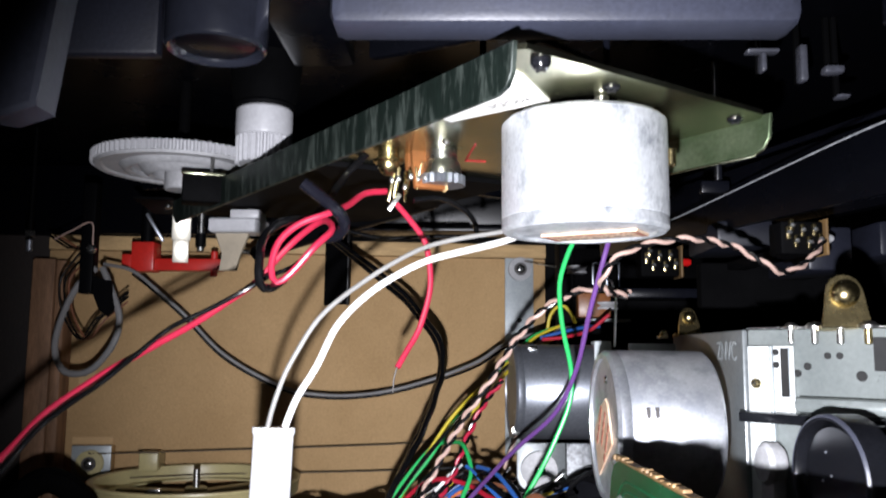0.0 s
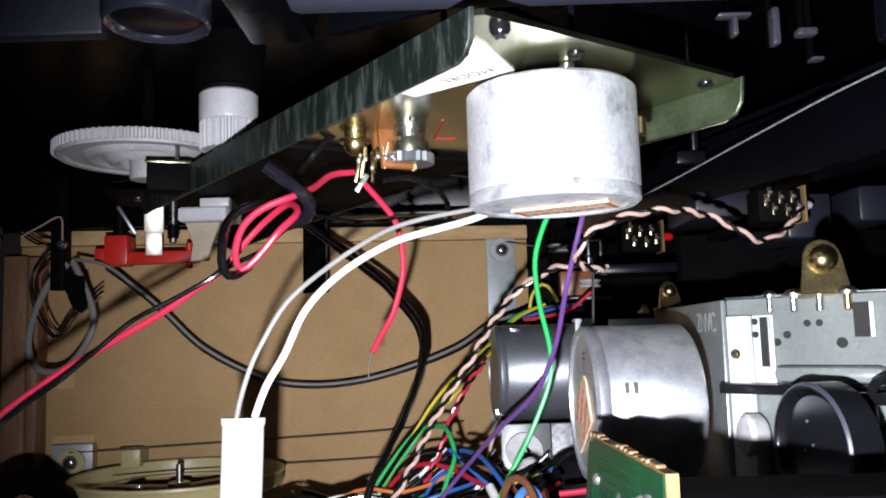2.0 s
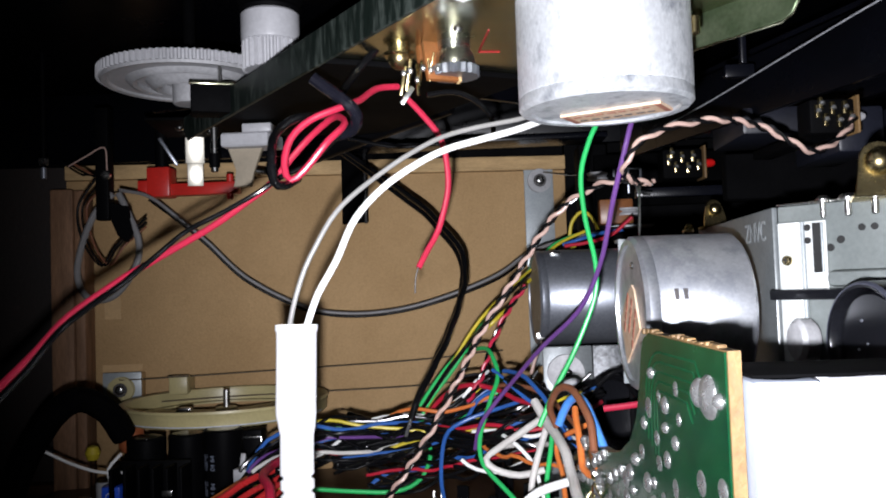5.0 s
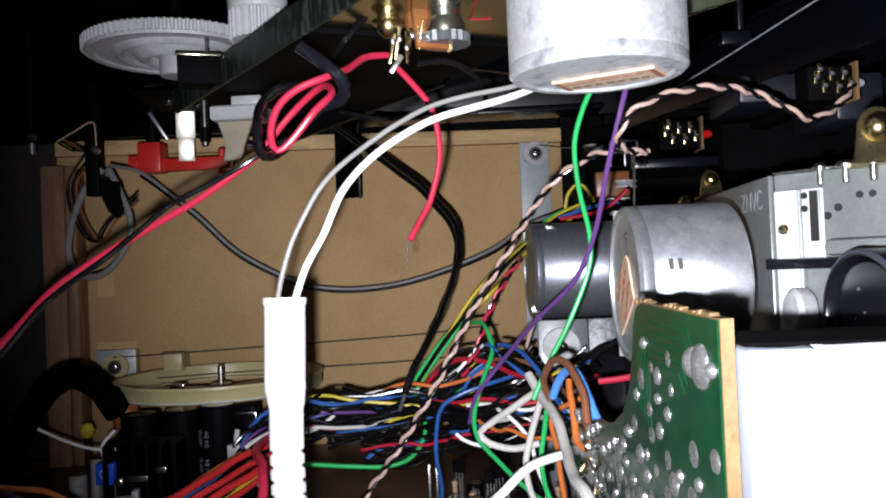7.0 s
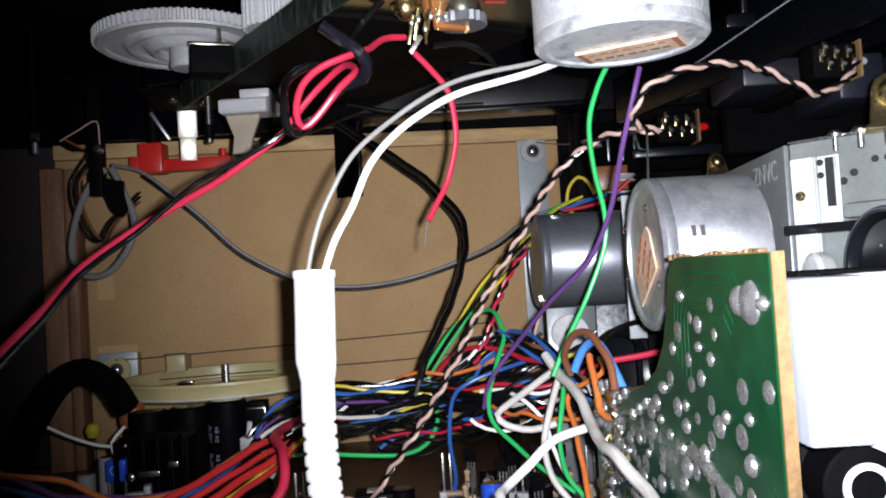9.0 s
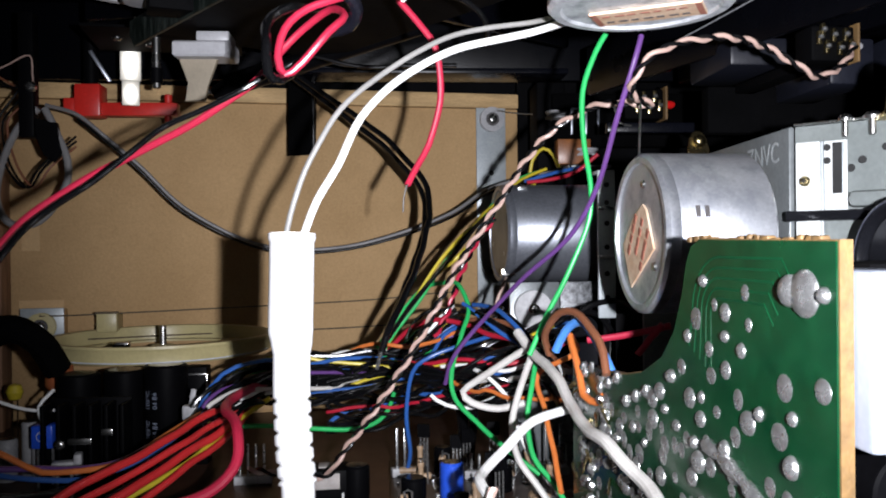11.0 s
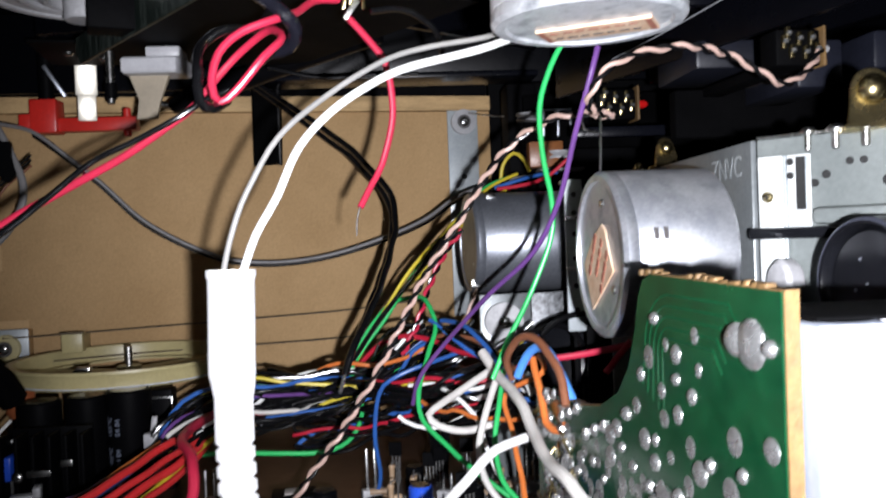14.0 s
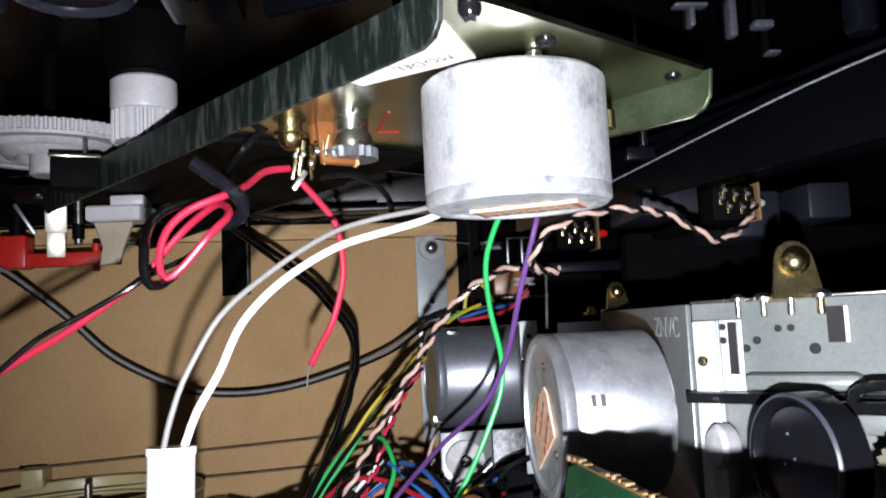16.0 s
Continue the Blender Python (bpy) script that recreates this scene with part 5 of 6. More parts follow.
def lamp_socket(m, label, red, reach):
    ob = thing("lamp_socket", m, label, "socket", "lamp sockets")
    part("board", box(bmesh.new(), 0.0085, 0.0094, -0.0062, 0.0060, -0.0060, 0.0066, 0.0002), PCB_EDGE, ob)
    part("shell", box(bmesh.new(), -0.0070, 0.0083, -0.0050, 0.0050, -0.0058, 0.0058, 0.0010), CASE_BLACK, ob)
    for i, (x, z) in enumerate(((-0.0048, 0.0015), (-0.0022, -0.0014), (0.0002, 0.0024), (0.0024, -0.0018), (0.0044, 0.0026), (0.0064, -0.0008), (-0.0036, 0.0040))):
        part("terminal", box(bmesh.new(), x - 0.0007, x + 0.0007, -0.0066, -0.0050, z - 0.0022, z + 0.0022, 0.0003), BRASS, ob)
        part("solder_blob", spin(bmesh.new(), [(0, -0.0009), (0.0010, -0.0003), (0.0008, 0.0006), (0, 0.0010)], 10, at_(x, -0.0070, z)), SOLDER, ob)
    part("lens", spin(bmesh.new(), [(0, 0), (0.0016, 0), (0.0016, 0.003), (0.0010, 0.0042), (0, 0.0046)], 16, put(Euler((0, radians(90), 0)).to_matrix().to_4x4(), 0.0098, 0, 0.0005)), LED_RED if red else NYLON_GREY, ob)
    part("hanger", box(bmesh.new(), -0.0020, 0.0060, 0.0048, reach, -0.0055, -0.0020, 0.0006), CASE_BLACK, ob)
    return ob


lamp_socket(at_(0.1425, 0.2830, 0.1680, 4) @ Matrix.Scale(0.85, 4), "small lamp socket with brassy terminals under the deck", False, 0.0560)
lamp_socket(at_(0.1365, 0.4330, 0.1765, 0) @ Matrix.Scale(1.2, 4), "small lamp socket with a red lens under the deck", True, 0.0240)

# ---- green board standing on edge, with the white box behind it ----
green = thing("green_circuit_board", at_(0.0765, 0.1590, 0.0, 90 + 4.5), "green circuit board standing on edge, solder side showing", "circuit board")
TOPZ = 0.1135
cut = [(0.0, 0.0), (0.112, 0.0), (0.112, 0.082), (0.096, 0.0835), (0.078, 0.0845), (0.065, 0.0870), (0.055, 0.0915), (0.049, 0.0970), (0.0455, 0.1040), (0.0435, 0.1100), (0.0415, 0.1128), (0.038, TOPZ + 0.0005), (0.0, TOPZ)]
UP = Matrix(((1, 0, 0, 0), (0, 0, -1, 0), (0, 1, 0, 0), (0, 0, 0, 1)))      # outline x along the board, outline y up; z faces -y locally
# the solder side is local +y, which looks towards the wires
part("core", slab(bmesh.new(), cut, 0.0, 0.0019, UP, 0.0), PCB_EDGE, green)
face = [(x + (0.0002 if x < 0.05 else -0.0002), y - 0.0002) for x, y in cut]
part("solder_mask", slab(bmesh.new(), face, -0.0004, -0.0001, UP, 0.0), PCB_GREEN, green)
pads = random.Random(11)
SIDE = Euler((radians(-90), 0, 0)).to_matrix().to_4x4()    # local z out of the solder side (+y)


def blob(x, z, r, h, sx=1.0):
    bm = spin(bmesh.new(), [(0, 0), (r, 0), (r * 0.97, h * 0.22), (r * 0.82, h * 0.55), (r * 0.5, h * 0.85), (0, h)], 14, Matrix.Diagonal((sx, 1, 1, 1)))
    ob = part("solder_joint", bm, SOLDER, green)
    ob.matrix_local = put(SIDE, x, 0.0004, z)
    return ob


def tracks(x0, z0, n, sweep, gap):
    bm = bmesh.new()
    for i in range(n):
        r = 0.0030 + gap * i
        ln = [Vector((x0 + r * math.cos(a), 0.0002, z0 + r * math.sin(a))) for a in [sweep[0] + (sweep[1] - sweep[0]) * k / 10 for k in range(11)]]
        ln = [ln[0] + Vector((0.0004 * i, 0, -0.010 + 0.001 * i))] + ln + [ln[-1] + Vector((-0.0140 - 0.0012 * i, 0, 0)), ln[-1] + Vector((-0.0165 - 0.0012 * i, 0, -0.0030))]
        tube(bm, ln, 0.00032, 6)
    return part("track", bm, TRACK_GREEN, green)


tracks(0.0315, 0.1010, 5, (0.0, math.pi / 2), 0.0017)
blob(0.0070, 0.1062, 0.0034, 0.0013)
blob(0.0105, 0.1064, 0.0024, 0.0016)
blob(0.0025, 0.1062, 0.0012, 0.0012)
spots = []
for i in range(2600):
    x, z = pads.uniform(0.003, 0.105), pads.uniform(0.018, 0.110)
    lim = np.interp(x, [0, 0.038, 0.0435, 0.049, 0.064, 0.112], [0.112, 0.111, 0.103, 0.094, 0.0845, 0.080])
    if z > lim - 0.004 or (x < 0.015 and z > 0.1) or (x < 0.010 and pads.random() < 0.6) or (z > 0.095 and pads.random() < 0.5):
        continue
    near = 0.0036 if z > 0.080 else 0.0027
    if all((x - a) ** 2 + (z - b) ** 2 > near ** 2 for a, b in spots):
        spots.append((x, z))
for x, z in spots[:290]:
    flat = pads.random() < 0.55
    blob(x, z, pads.uniform(0.0010, 0.0021), pads.uniform(0.0002, 0.0004) if flat else pads.uniform(0.0006, 0.0013), pads.uniform(0.8, 1.2))
strip_line = flow([Vector(v) for v in ((0.036, 0.0006, 0.0790), (0.026, 0.0008, 0.0770), (0.016, 0.0006, 0.0730), (0.012, 0.0006, 0.0700))], 0.001)
part("solder_run", tube(bmesh.new(), strip_line, [0.0011 + 0.00022 * math.sin(i * 0.9) + 0.00012 * math.sin(i * 2.3) for i in range(len(strip_line))], 10), SOLDER, green)
for i in range(16):
    x = 0.004 + 0.0026 * i + pads.uniform(-0.0005, 0.0005)
    h = pads.uniform(0.0002, 0.0011)
    part("edge_burr", box(bmesh.new(), x, x + pads.uniform(0.001, 0.0026), -0.0017, -0.0001, TOPZ - 0.0002, TOPZ + h, 0.0003), PCB_EDGE, green)
for i in range(8):
    x = 0.062 + 0.0055 * i
    part("edge_solder", spin(bmesh.new(), [(0, -0.0015), (0.0007, -0.0011), (0.0011, 0.0), (0.0007, 0.0011), (0, 0.0015)], 10, at_(x, 0.0006, 0.0835 - 0.002 * (i % 3))), SOLDER, green)

for i in range(46):
    x, z = pads.uniform(0.080, 0.110), pads.uniform(0.035, 0.083)
    if i % 3 == 0:
        part("tag", box(bmesh.new(), -0.0006, 0.0006, -0.0003, 0.0003, -0.0022, 0.0022, 0.0002, pose(x, 0.0012, z, pads.uniform(-40, 40), pads.uniform(-60, 60), 0)), BRASS, green)
    else:
        part("solder_lump", spin(bmesh.new(), [(0, -0.0014), (0.0009, -0.0009), (0.0012, 0.0), (0.0008, 0.0010), (0, 0.0015)], 9, pose(x, 0.0008, z, pads.uniform(-50, 50), pads.uniform(-50, 50), 0)), SOLDER, green)
white_box = thing("white_box", at_(0.0785, 0.1545, 0.0), "bright white moulded box behind the green board, its top blackened for shade", "box")
part("body", box(bmesh.new(), 0.0097, 0.0620, 0.0, 0.0190, 0.0855, 0.1098, 0.0008), WHITE_CASE, white_box)
# Thin black sheet draws the shade seen above the box front.
part("lid", box(bmesh.new(), 0.0002, 0.0620, 0.0016, 0.0190, 0.1099, 0.1104, 0.0001), RUBBER, white_box, "added black sheet for the shade over the box")
part("shoulder", box(bmesh.new(), 0.0002, 0.0096, 0.0014, 0.0190, 0.0865, 0.1096, 0.0008), SHOULDER_SHADE, white_box, "flank of the white box, its shade put into bluish grey")
part("lower_case", box(bmesh.new(), 0.0040, 0.0620, 0.0150, 0.0190, 0.0, 0.0852, 0.0008), CASE_BLACK, white_box)
for x, z, r, m_ in ((0.0885, 0.0795, 0.0062, CAP_BLACK), (0.0845, 0.0722, 0.0011, CAP_BLUE), (0.0852, 0.0672, 0.0019, SWITCH_BROWN)):
    c = thing("control", at_(x, 0.1690, z), "small round control with a pale ring below the white box", "control", "controls")
    part("body", rod(bmesh.new(), r, -0.0008, 0.0075 if r > 0.004 else 0.0030, 28, 0.0004, put(FACE_CAM, 0, 0, 0)), m_, c)
    if m_ is CAP_BLACK:
        part("ring", spin(bmesh.new(), [(r * 0.42, 0.0074), (r * 0.42, 0.0079), (r * 0.58, 0.0079), (r * 0.58, 0.0074)], 28, put(FACE_CAM, 0, 0, 0)), INK_PALE, c)

SLEEVE_AXIS = [(-0.7, 233.6, 116.1), (-0.9, 233.1, 105.5), (-1.1, 232.6, 96.8), (-0.9, 232.2, 92.7), (-0.9, 231.3, 82.7), (-0.3, 229.1, 72.2), (0.7, 226.6, 63.3), (0.6, 223.9, 54.1), (0.9, 221.2, 45.5)]
STRAND = [(24.9, 277.1, 129.6), (24.0, 277.1, 126.3), (23.7, 277.1, 122.1)]
TINNED = [(18.1, 322.0, 81.8), (17.2, 320.6, 79.3), (15.8, 316.6, 74.8)]
# ---- white sleeve on the twin white wires ----
sleeve = thing("wire_sleeve", at_(0, 0, 0), "white plastic sleeve bound round twin wires, ribbed lower down", "sleeve")
AXL = flow(mm(SLEEVE_AXIS), 0.0006)
k = len(AXL)
cut1, cut2 = int(0.36 * k), int(0.72 * k)
part("tube", tube(bmesh.new(), AXL[:cut1], [0.0050 if i < 3 else 0.0047 - 0.0008 * max(0, (i - 0.8 * cut1) / (0.2 * cut1)) for i in range(cut1)], 24), SLEEVE_WHITE, sleeve)
groove = [0.0039 - (0.0007 if i % 5 == 0 and i > cut1 + 12 else 0.0) for i in range(cut1 - 1, cut2)]
part("strain_relief", tube(bmesh.new(), AXL[cut1 - 1:cut2], groove, 24), SLEEVE_WHITE, sleeve, "ribbed white strain relief")
part("cable", tube(bmesh.new(), AXL[cut2 - 2:], [0.0034 if i % 11 else 0.0032 for i in range(len(AXL) - cut2 + 2)], 20), SLEEVE_WHITE, sleeve)

# stripped end of the hanging red wire, solder end of the black wire
strand = whole("bare_strand", tube(bmesh.new(), flow(mm(STRAND), 0.001), 0.00024, 6), STRAND_DARK, "tinned bare strand at the end of the red wire", "wire")
whole("bare_strand", tube(bmesh.new(), flow(mm(TINNED), 0.001), 0.0006, 8), SOLDER, "bright tinned end of the black wire", "wire")


# ---- loom of coloured wires across the main board ----
def loom(label, path, colours, spread, r, seed):
    line = flow(mm(path), 0.003)
    ob = thing("wire_loom", Matrix.Translation(line[0]), label, "wire loom")
    rnd = random.Random(seed)
    for c in colours:
        a0, d0, f, o = rnd.uniform(0, 6.28), rnd.uniform(0.2, 1.0), rnd.uniform(1.0, 3.0), rnd.uniform(0, 40)
        run = []
        for i, (p, d, u, w) in enumerate(frames_along(line)):
            t = i / len(line)
            a = a0 + f * t * 2 + 2.4 * noise.noise((t * 7, o, 0))
            e = spread * (d0 + 1.1 * noise.noise((t * 9, o, 5)) + 0.35 * abs(t - 0.5) * rnd.uniform(0.9, 1.1))
            q = p + e * (math.cos(a) * u + math.sin(a) * w)
            q.z = max(q.z, BOARD_Z + r * 1.2)
            run.append(q - line[0])
        sm = [sum((run[max(0, min(len(run) - 1, i + j))] for j in (-2, -1, 0, 1, 2)), Vector()) / 5 for i in range(len(run))]
        part("wire", tube(bmesh.new(), sm, r * rnd.uniform(0.8, 1.15), 8), c, ob)
    return ob


ALLC = [BLACK_PVC, YELLOW_PVC, DARK_RED, BLUE_PVC, WHITE_PVC, GREEN_PVC, BLACK_PVC, PURPLE_PVC, ORANGE_PVC, PALE_GREY]

# ---- wires and cables ----
wire("white_wire", "greyish white insulated wire running from motor to sleeve", GREY_WHITE, 0.6, [(62.1, 255.8, 168.7), (54.3, 249.3, 165.5), (41.7, 245.1, 162.9), (30.5, 240.8, 158.7), (19.5, 235.8, 151.2), (10.0, 231.5, 141.8), (3.5, 229.0, 131.2), (0.1, 229.3, 122.2), (-1.8, 230.4, 114.8)])
wire("white_wire", "bright white insulated wire running from motor to sleeve", WHITE_PVC, 0.84, [(63.2, 252.3, 166.2), (55.0, 245.8, 162.6), (43.7, 242.1, 159.4), (32.9, 238.1, 155.5), (22.2, 234.6, 149.0), (14.1, 232.6, 140.0), (9.2, 232.0, 130.1), (4.7, 232.7, 122.9), (1.5, 233.9, 115.2)])
wire("red_wire", "red wire with a stripped tinned end hanging loose", RED_PVC, 0.88, [(23.0, 276.9, 178.3), (28.6, 276.5, 171.7), (32.6, 276.3, 165.7), (34.1, 278.2, 156.4), (33.7, 279.2, 149.3), (31.0, 279.9, 140.3), (27.8, 278.9, 134.9), (24.9, 277.1, 129.3)])
wire("red_wire", "looped red speaker wire tied up under the deck plate", RED_PVC, 0.88, [(21.8, 265.4, 178.8), (16.7, 260.0, 177.1), (13.2, 252.4, 172.3), (10.3, 244.9, 169.3), (2.5, 241.9, 165.8), (-2.0, 240.1, 161.0), (-3.5, 238.9, 154.2), (-2.1, 238.5, 150.6), (1.6, 238.6, 153.1), (7.6, 239.0, 160.1), (10.9, 243.8, 164.9), (7.1, 251.0, 167.7), (0.5, 255.6, 164.4), (-4.6, 256.7, 159.7), (-10.3, 254.8, 152.5), (-17.3, 253.6, 147.3), (-26.9, 247.9, 139.6), (-37.6, 238.1, 131.8), (-48.4, 225.0, 121.6), (-53.4, 214.9, 112.3), (-61.1, 200.2, 99.0)])
wire("black_wire", "thin black wire twined along the red speaker wire", BLACK_PVC, 0.62, [(12.0, 251.8, 167.5), (6.4, 250.6, 162.0), (-0.0, 247.7, 155.6), (-5.7, 248.1, 153.4), (-12.5, 248.4, 149.5), (-21.9, 244.1, 143.7), (-28.1, 240.3, 139.7), (-34.4, 232.8, 132.7), (-39.4, 224.6, 125.4), (-45.4, 217.1, 119.2), (-48.0, 208.6, 113.2), (-50.6, 200.9, 106.6), (-52.8, 192.7, 100.4)])
wire("black_wire_loop", "glossy black wire knotted round the red loop", SHINY_SHEATH, 1.6, [(2.5, 244.4, 176.8), (6.6, 244.6, 173.2), (10.7, 244.2, 169.6), (12.8, 246.3, 166.8), (11.0, 250.2, 164.2), (6.2, 253.2, 163.8)])
wire("black_wire_loop", "black wire looped round the red wire bundle", BLACK_PVC, 1.1, [(16.2, 266.9, 190.1), (9.9, 269.0, 184.3), (6.5, 261.8, 176.0), (3.4, 254.5, 169.6), (-2.2, 246.9, 167.7), (-6.0, 243.5, 164.4), (-5.6, 233.7, 156.2), (-5.4, 234.0, 149.9), (-3.5, 236.9, 149.1), (-1.8, 244.1, 151.7)])
wire("grey_cable", "grey sheathed cable sagging across the fibreboard panel", GREY_CABLE, 0.85, [(-118.2, 404.7, 172.0), (-111.1, 419.3, 170.4), (-101.8, 429.1, 161.6), (-88.9, 434.2, 149.5), (-71.0, 439.8, 131.1), (-45.1, 445.8, 116.5), (-23.6, 449.2, 112.1), (1.1, 450.6, 113.2), (25.7, 449.8, 119.0), (50.4, 445.6, 128.3), (65.8, 435.9, 138.4), (82.8, 426.0, 143.4), (100.8, 421.1, 146.0)])
wire("grey_cable_loop", "grey cable coiled in a hanging loop", GREY_CABLE, 1.5, [(-119.4, 400.0, 170.0), (-128.2, 400.0, 160.4), (-134.5, 400.0, 144.5), (-135.7, 400.0, 132.3), (-130.7, 400.0, 123.5), (-119.5, 400.0, 124.3), (-110.0, 400.0, 136.2), (-108.2, 400.0, 148.4), (-113.2, 400.0, 162.3), (-116.9, 400.0, 169.9)])
wire("black_wire", "black wire drooping in front of the fibreboard panel", BLACK_PVC, 1.2, [(-24.4, 419.5, 192.2), (-9.0, 416.9, 180.5), (7.0, 409.3, 168.3), (21.1, 397.2, 155.2), (32.1, 385.8, 142.2), (36.1, 374.9, 129.4), (33.0, 359.6, 114.8), (26.7, 339.6, 99.3), (20.2, 325.1, 87.5), (17.2, 320.6, 79.3)])
wire("black_wire", "second black wire drooping beside the first", BLACK_PVC, 1.1, [(-23.2, 428.1, 189.6), (-3.9, 420.9, 174.2), (10.0, 414.0, 162.5), (24.1, 402.2, 149.3), (33.7, 391.0, 134.9), (33.8, 375.2, 120.7), (28.6, 354.9, 105.2), (22.4, 335.0, 92.0), (18.8, 322.3, 84.2)])
wire("green_wire", "bright green insulated wire hanging from the deck", GREEN_PVC, 0.72, [(75.8, 265.6, 166.9), (73.8, 268.6, 162.8), (71.6, 273.4, 153.8), (72.9, 278.3, 141.8), (75.8, 282.6, 129.2), (75.5, 284.2, 119.3), (70.4, 284.4, 106.3), (63.1, 282.1, 93.9), (57.5, 279.5, 83.1)])
wire("green_wire", "green wire dropping past the cable tie to the board", GREEN_PVC, 0.8, [(63.2, 297.4, 82.7), (61.2, 300.3, 69.8), (60.2, 300.1, 60.5), (62.1, 299.8, 49.8), (67.1, 297.6, 43.4), (70.3, 295.4, 38.3)])
wire("purple_wire", "violet insulated wire hanging from the deck", PURPLE_PVC, 0.72, [(84.2, 263.3, 165.8), (82.5, 262.9, 160.1), (79.6, 269.0, 146.1), (76.9, 278.8, 129.2), (71.5, 289.7, 115.7), (61.5, 303.9, 104.2), (50.7, 319.8, 90.2), (40.8, 325.7, 77.0), (38.2, 330.8, 67.2)])
twisted("twisted_wire_pair", "pink and black wires twisted together from the lamp socket", (PINK_PVC, BLACK_PVC), 0.62, [(149.1, 277.7, 167.4), (143.1, 273.6, 161.0), (134.9, 270.2, 156.9), (128.6, 267.9, 158.7), (121.0, 268.1, 163.3), (108.1, 262.6, 165.2), (94.9, 260.2, 163.7), (85.4, 259.8, 159.7), (81.7, 263.9, 153.0), (85.0, 269.5, 150.8), (90.6, 274.7, 150.8)])
twisted("twisted_wire_pair", "long pink and black twisted pair running down to the board", (PINK_PVC, BLACK_PVC), 0.68, [(93.8, 284.9, 151.7), (86.5, 289.6, 153.4), (79.3, 294.4, 152.9), (69.6, 300.4, 147.7), (61.7, 304.3, 138.8), (52.7, 306.5, 124.7), (41.9, 309.6, 108.4), (29.7, 309.7, 85.9), (21.4, 310.0, 72.4), (13.2, 310.9, 60.5), (4.8, 311.5, 49.5), (0.3, 313.0, 43.0), (-7.9, 314.1, 42.6), (-24.0, 315.7, 44.7)])
twisted("twisted_wire_pair", "red and black wires twisted together beside the small motor", (RED_PVC, BLACK_PVC), 0.7, [(59.6, 363.5, 123.0), (52.8, 364.0, 114.2), (46.2, 359.2, 102.1), (41.5, 353.9, 90.1), (35.8, 348.4, 80.7)])
wire("yellow_wire", "yellow wire rising beside the small motor", YELLOW_PVC, 0.8, [(85.8, 423.5, 139.9), (67.8, 404.3, 128.9), (49.3, 375.0, 110.8), (42.1, 375.3, 104.4), (35.0, 372.9, 98.7), (27.8, 369.1, 89.1), (21.0, 365.1, 79.1), (16.2, 362.2, 72.3)])
wire("green_wire", "thin green wire arching over the harness", GREEN_PVC, 0.8, [(15.5, 361.5, 75.9), (25.9, 364.2, 90.5), (34.5, 364.9, 98.3), (43.3, 351.6, 99.9), (47.2, 340.3, 92.4), (44.0, 332.9, 82.7), (40.0, 327.4, 73.3), (40.5, 323.7, 64.0), (47.7, 318.0, 56.4), (54.5, 312.0, 50.7), (64.9, 305.2, 43.4)])
wire("green_wire", "thin green wire looping low over the circuit board", GREEN_PVC, 0.8, [(-29.4, 332.4, 54.5), (-20.1, 332.4, 54.4), (-6.0, 337.5, 51.8), (8.8, 342.3, 50.7), (18.0, 347.0, 54.2), (21.2, 351.6, 62.3), (18.0, 356.2, 68.5), (8.6, 361.0, 71.5)])
wire("red_wire", "dark red wire arching over the harness", DARK_RED, 0.9, [(18.0, 367.3, 72.4), (27.1, 361.8, 81.9), (35.4, 355.7, 86.4), (45.0, 349.7, 85.7), (53.6, 338.8, 82.9), (61.7, 328.2, 81.6)])
wire("blue_wire", "thin blue wire dropping to the circuit board", BLUE_PVC, 0.75, [(58.0, 345.3, 82.0), (44.9, 338.3, 79.0), (33.9, 336.8, 75.4), (27.8, 338.8, 69.9), (25.6, 342.5, 54.8), (26.8, 346.8, 40.8), (25.6, 350.0, 33.6), (24.2, 349.9, 31.1)])
wire("black_cable", "flat glossy black cable dropping to the circuit board", BLACK_PVC, 2.2, [(45.1, 352.0, 60.0), (46.8, 358.0, 49.6), (47.7, 364.0, 39.9), (47.8, 369.0, 30.6)])
wire("black_cable", "black cable dropping beside the flat one", BLACK_PVC, 1.6, [(50.0, 352.0, 58.9), (50.0, 358.0, 47.5), (50.2, 364.0, 38.8), (50.3, 369.0, 30.5)])
wire("orange_wire", "thin orange wire hanging beside the circuit board", ORANGE_PVC, 0.8, [(74.9, 304.1, 85.0), (73.7, 295.1, 81.5), (64.7, 306.1, 73.2), (65.3, 296.5, 63.1), (65.5, 286.3, 55.0), (65.1, 275.7, 46.7)])
wire("white_wire", "thick white cable rising from the circuit board", WHITE_PVC, 1.2, [(66.1, 270.9, 70.0), (55.4, 264.5, 67.9), (46.6, 257.0, 63.0), (40.8, 248.6, 60.4), (39.2, 240.1, 60.8), (40.2, 231.8, 59.7)])
wire("grey_wire", "thick pale grey cable passing the tie to the board", PALE_GREY, 1.4, [(57.6, 299.7, 87.3), (60.4, 291.2, 82.5), (63.4, 273.0, 78.5), (64.2, 255.0, 72.4), (64.8, 232.0, 71.0), (68.5, 213.5, 66.8), (66.9, 194.5, 64.2)])
wire("grey_wire", "pale grey wire looped beside the cable tie", PALE_GREY, 1.1, [(60.4, 296.2, 83.2), (53.8, 300.6, 78.7), (46.2, 305.8, 72.8), (41.7, 307.9, 68.9), (44.5, 307.6, 65.5), (52.3, 306.0, 63.8), (60.3, 304.9, 65.3)])
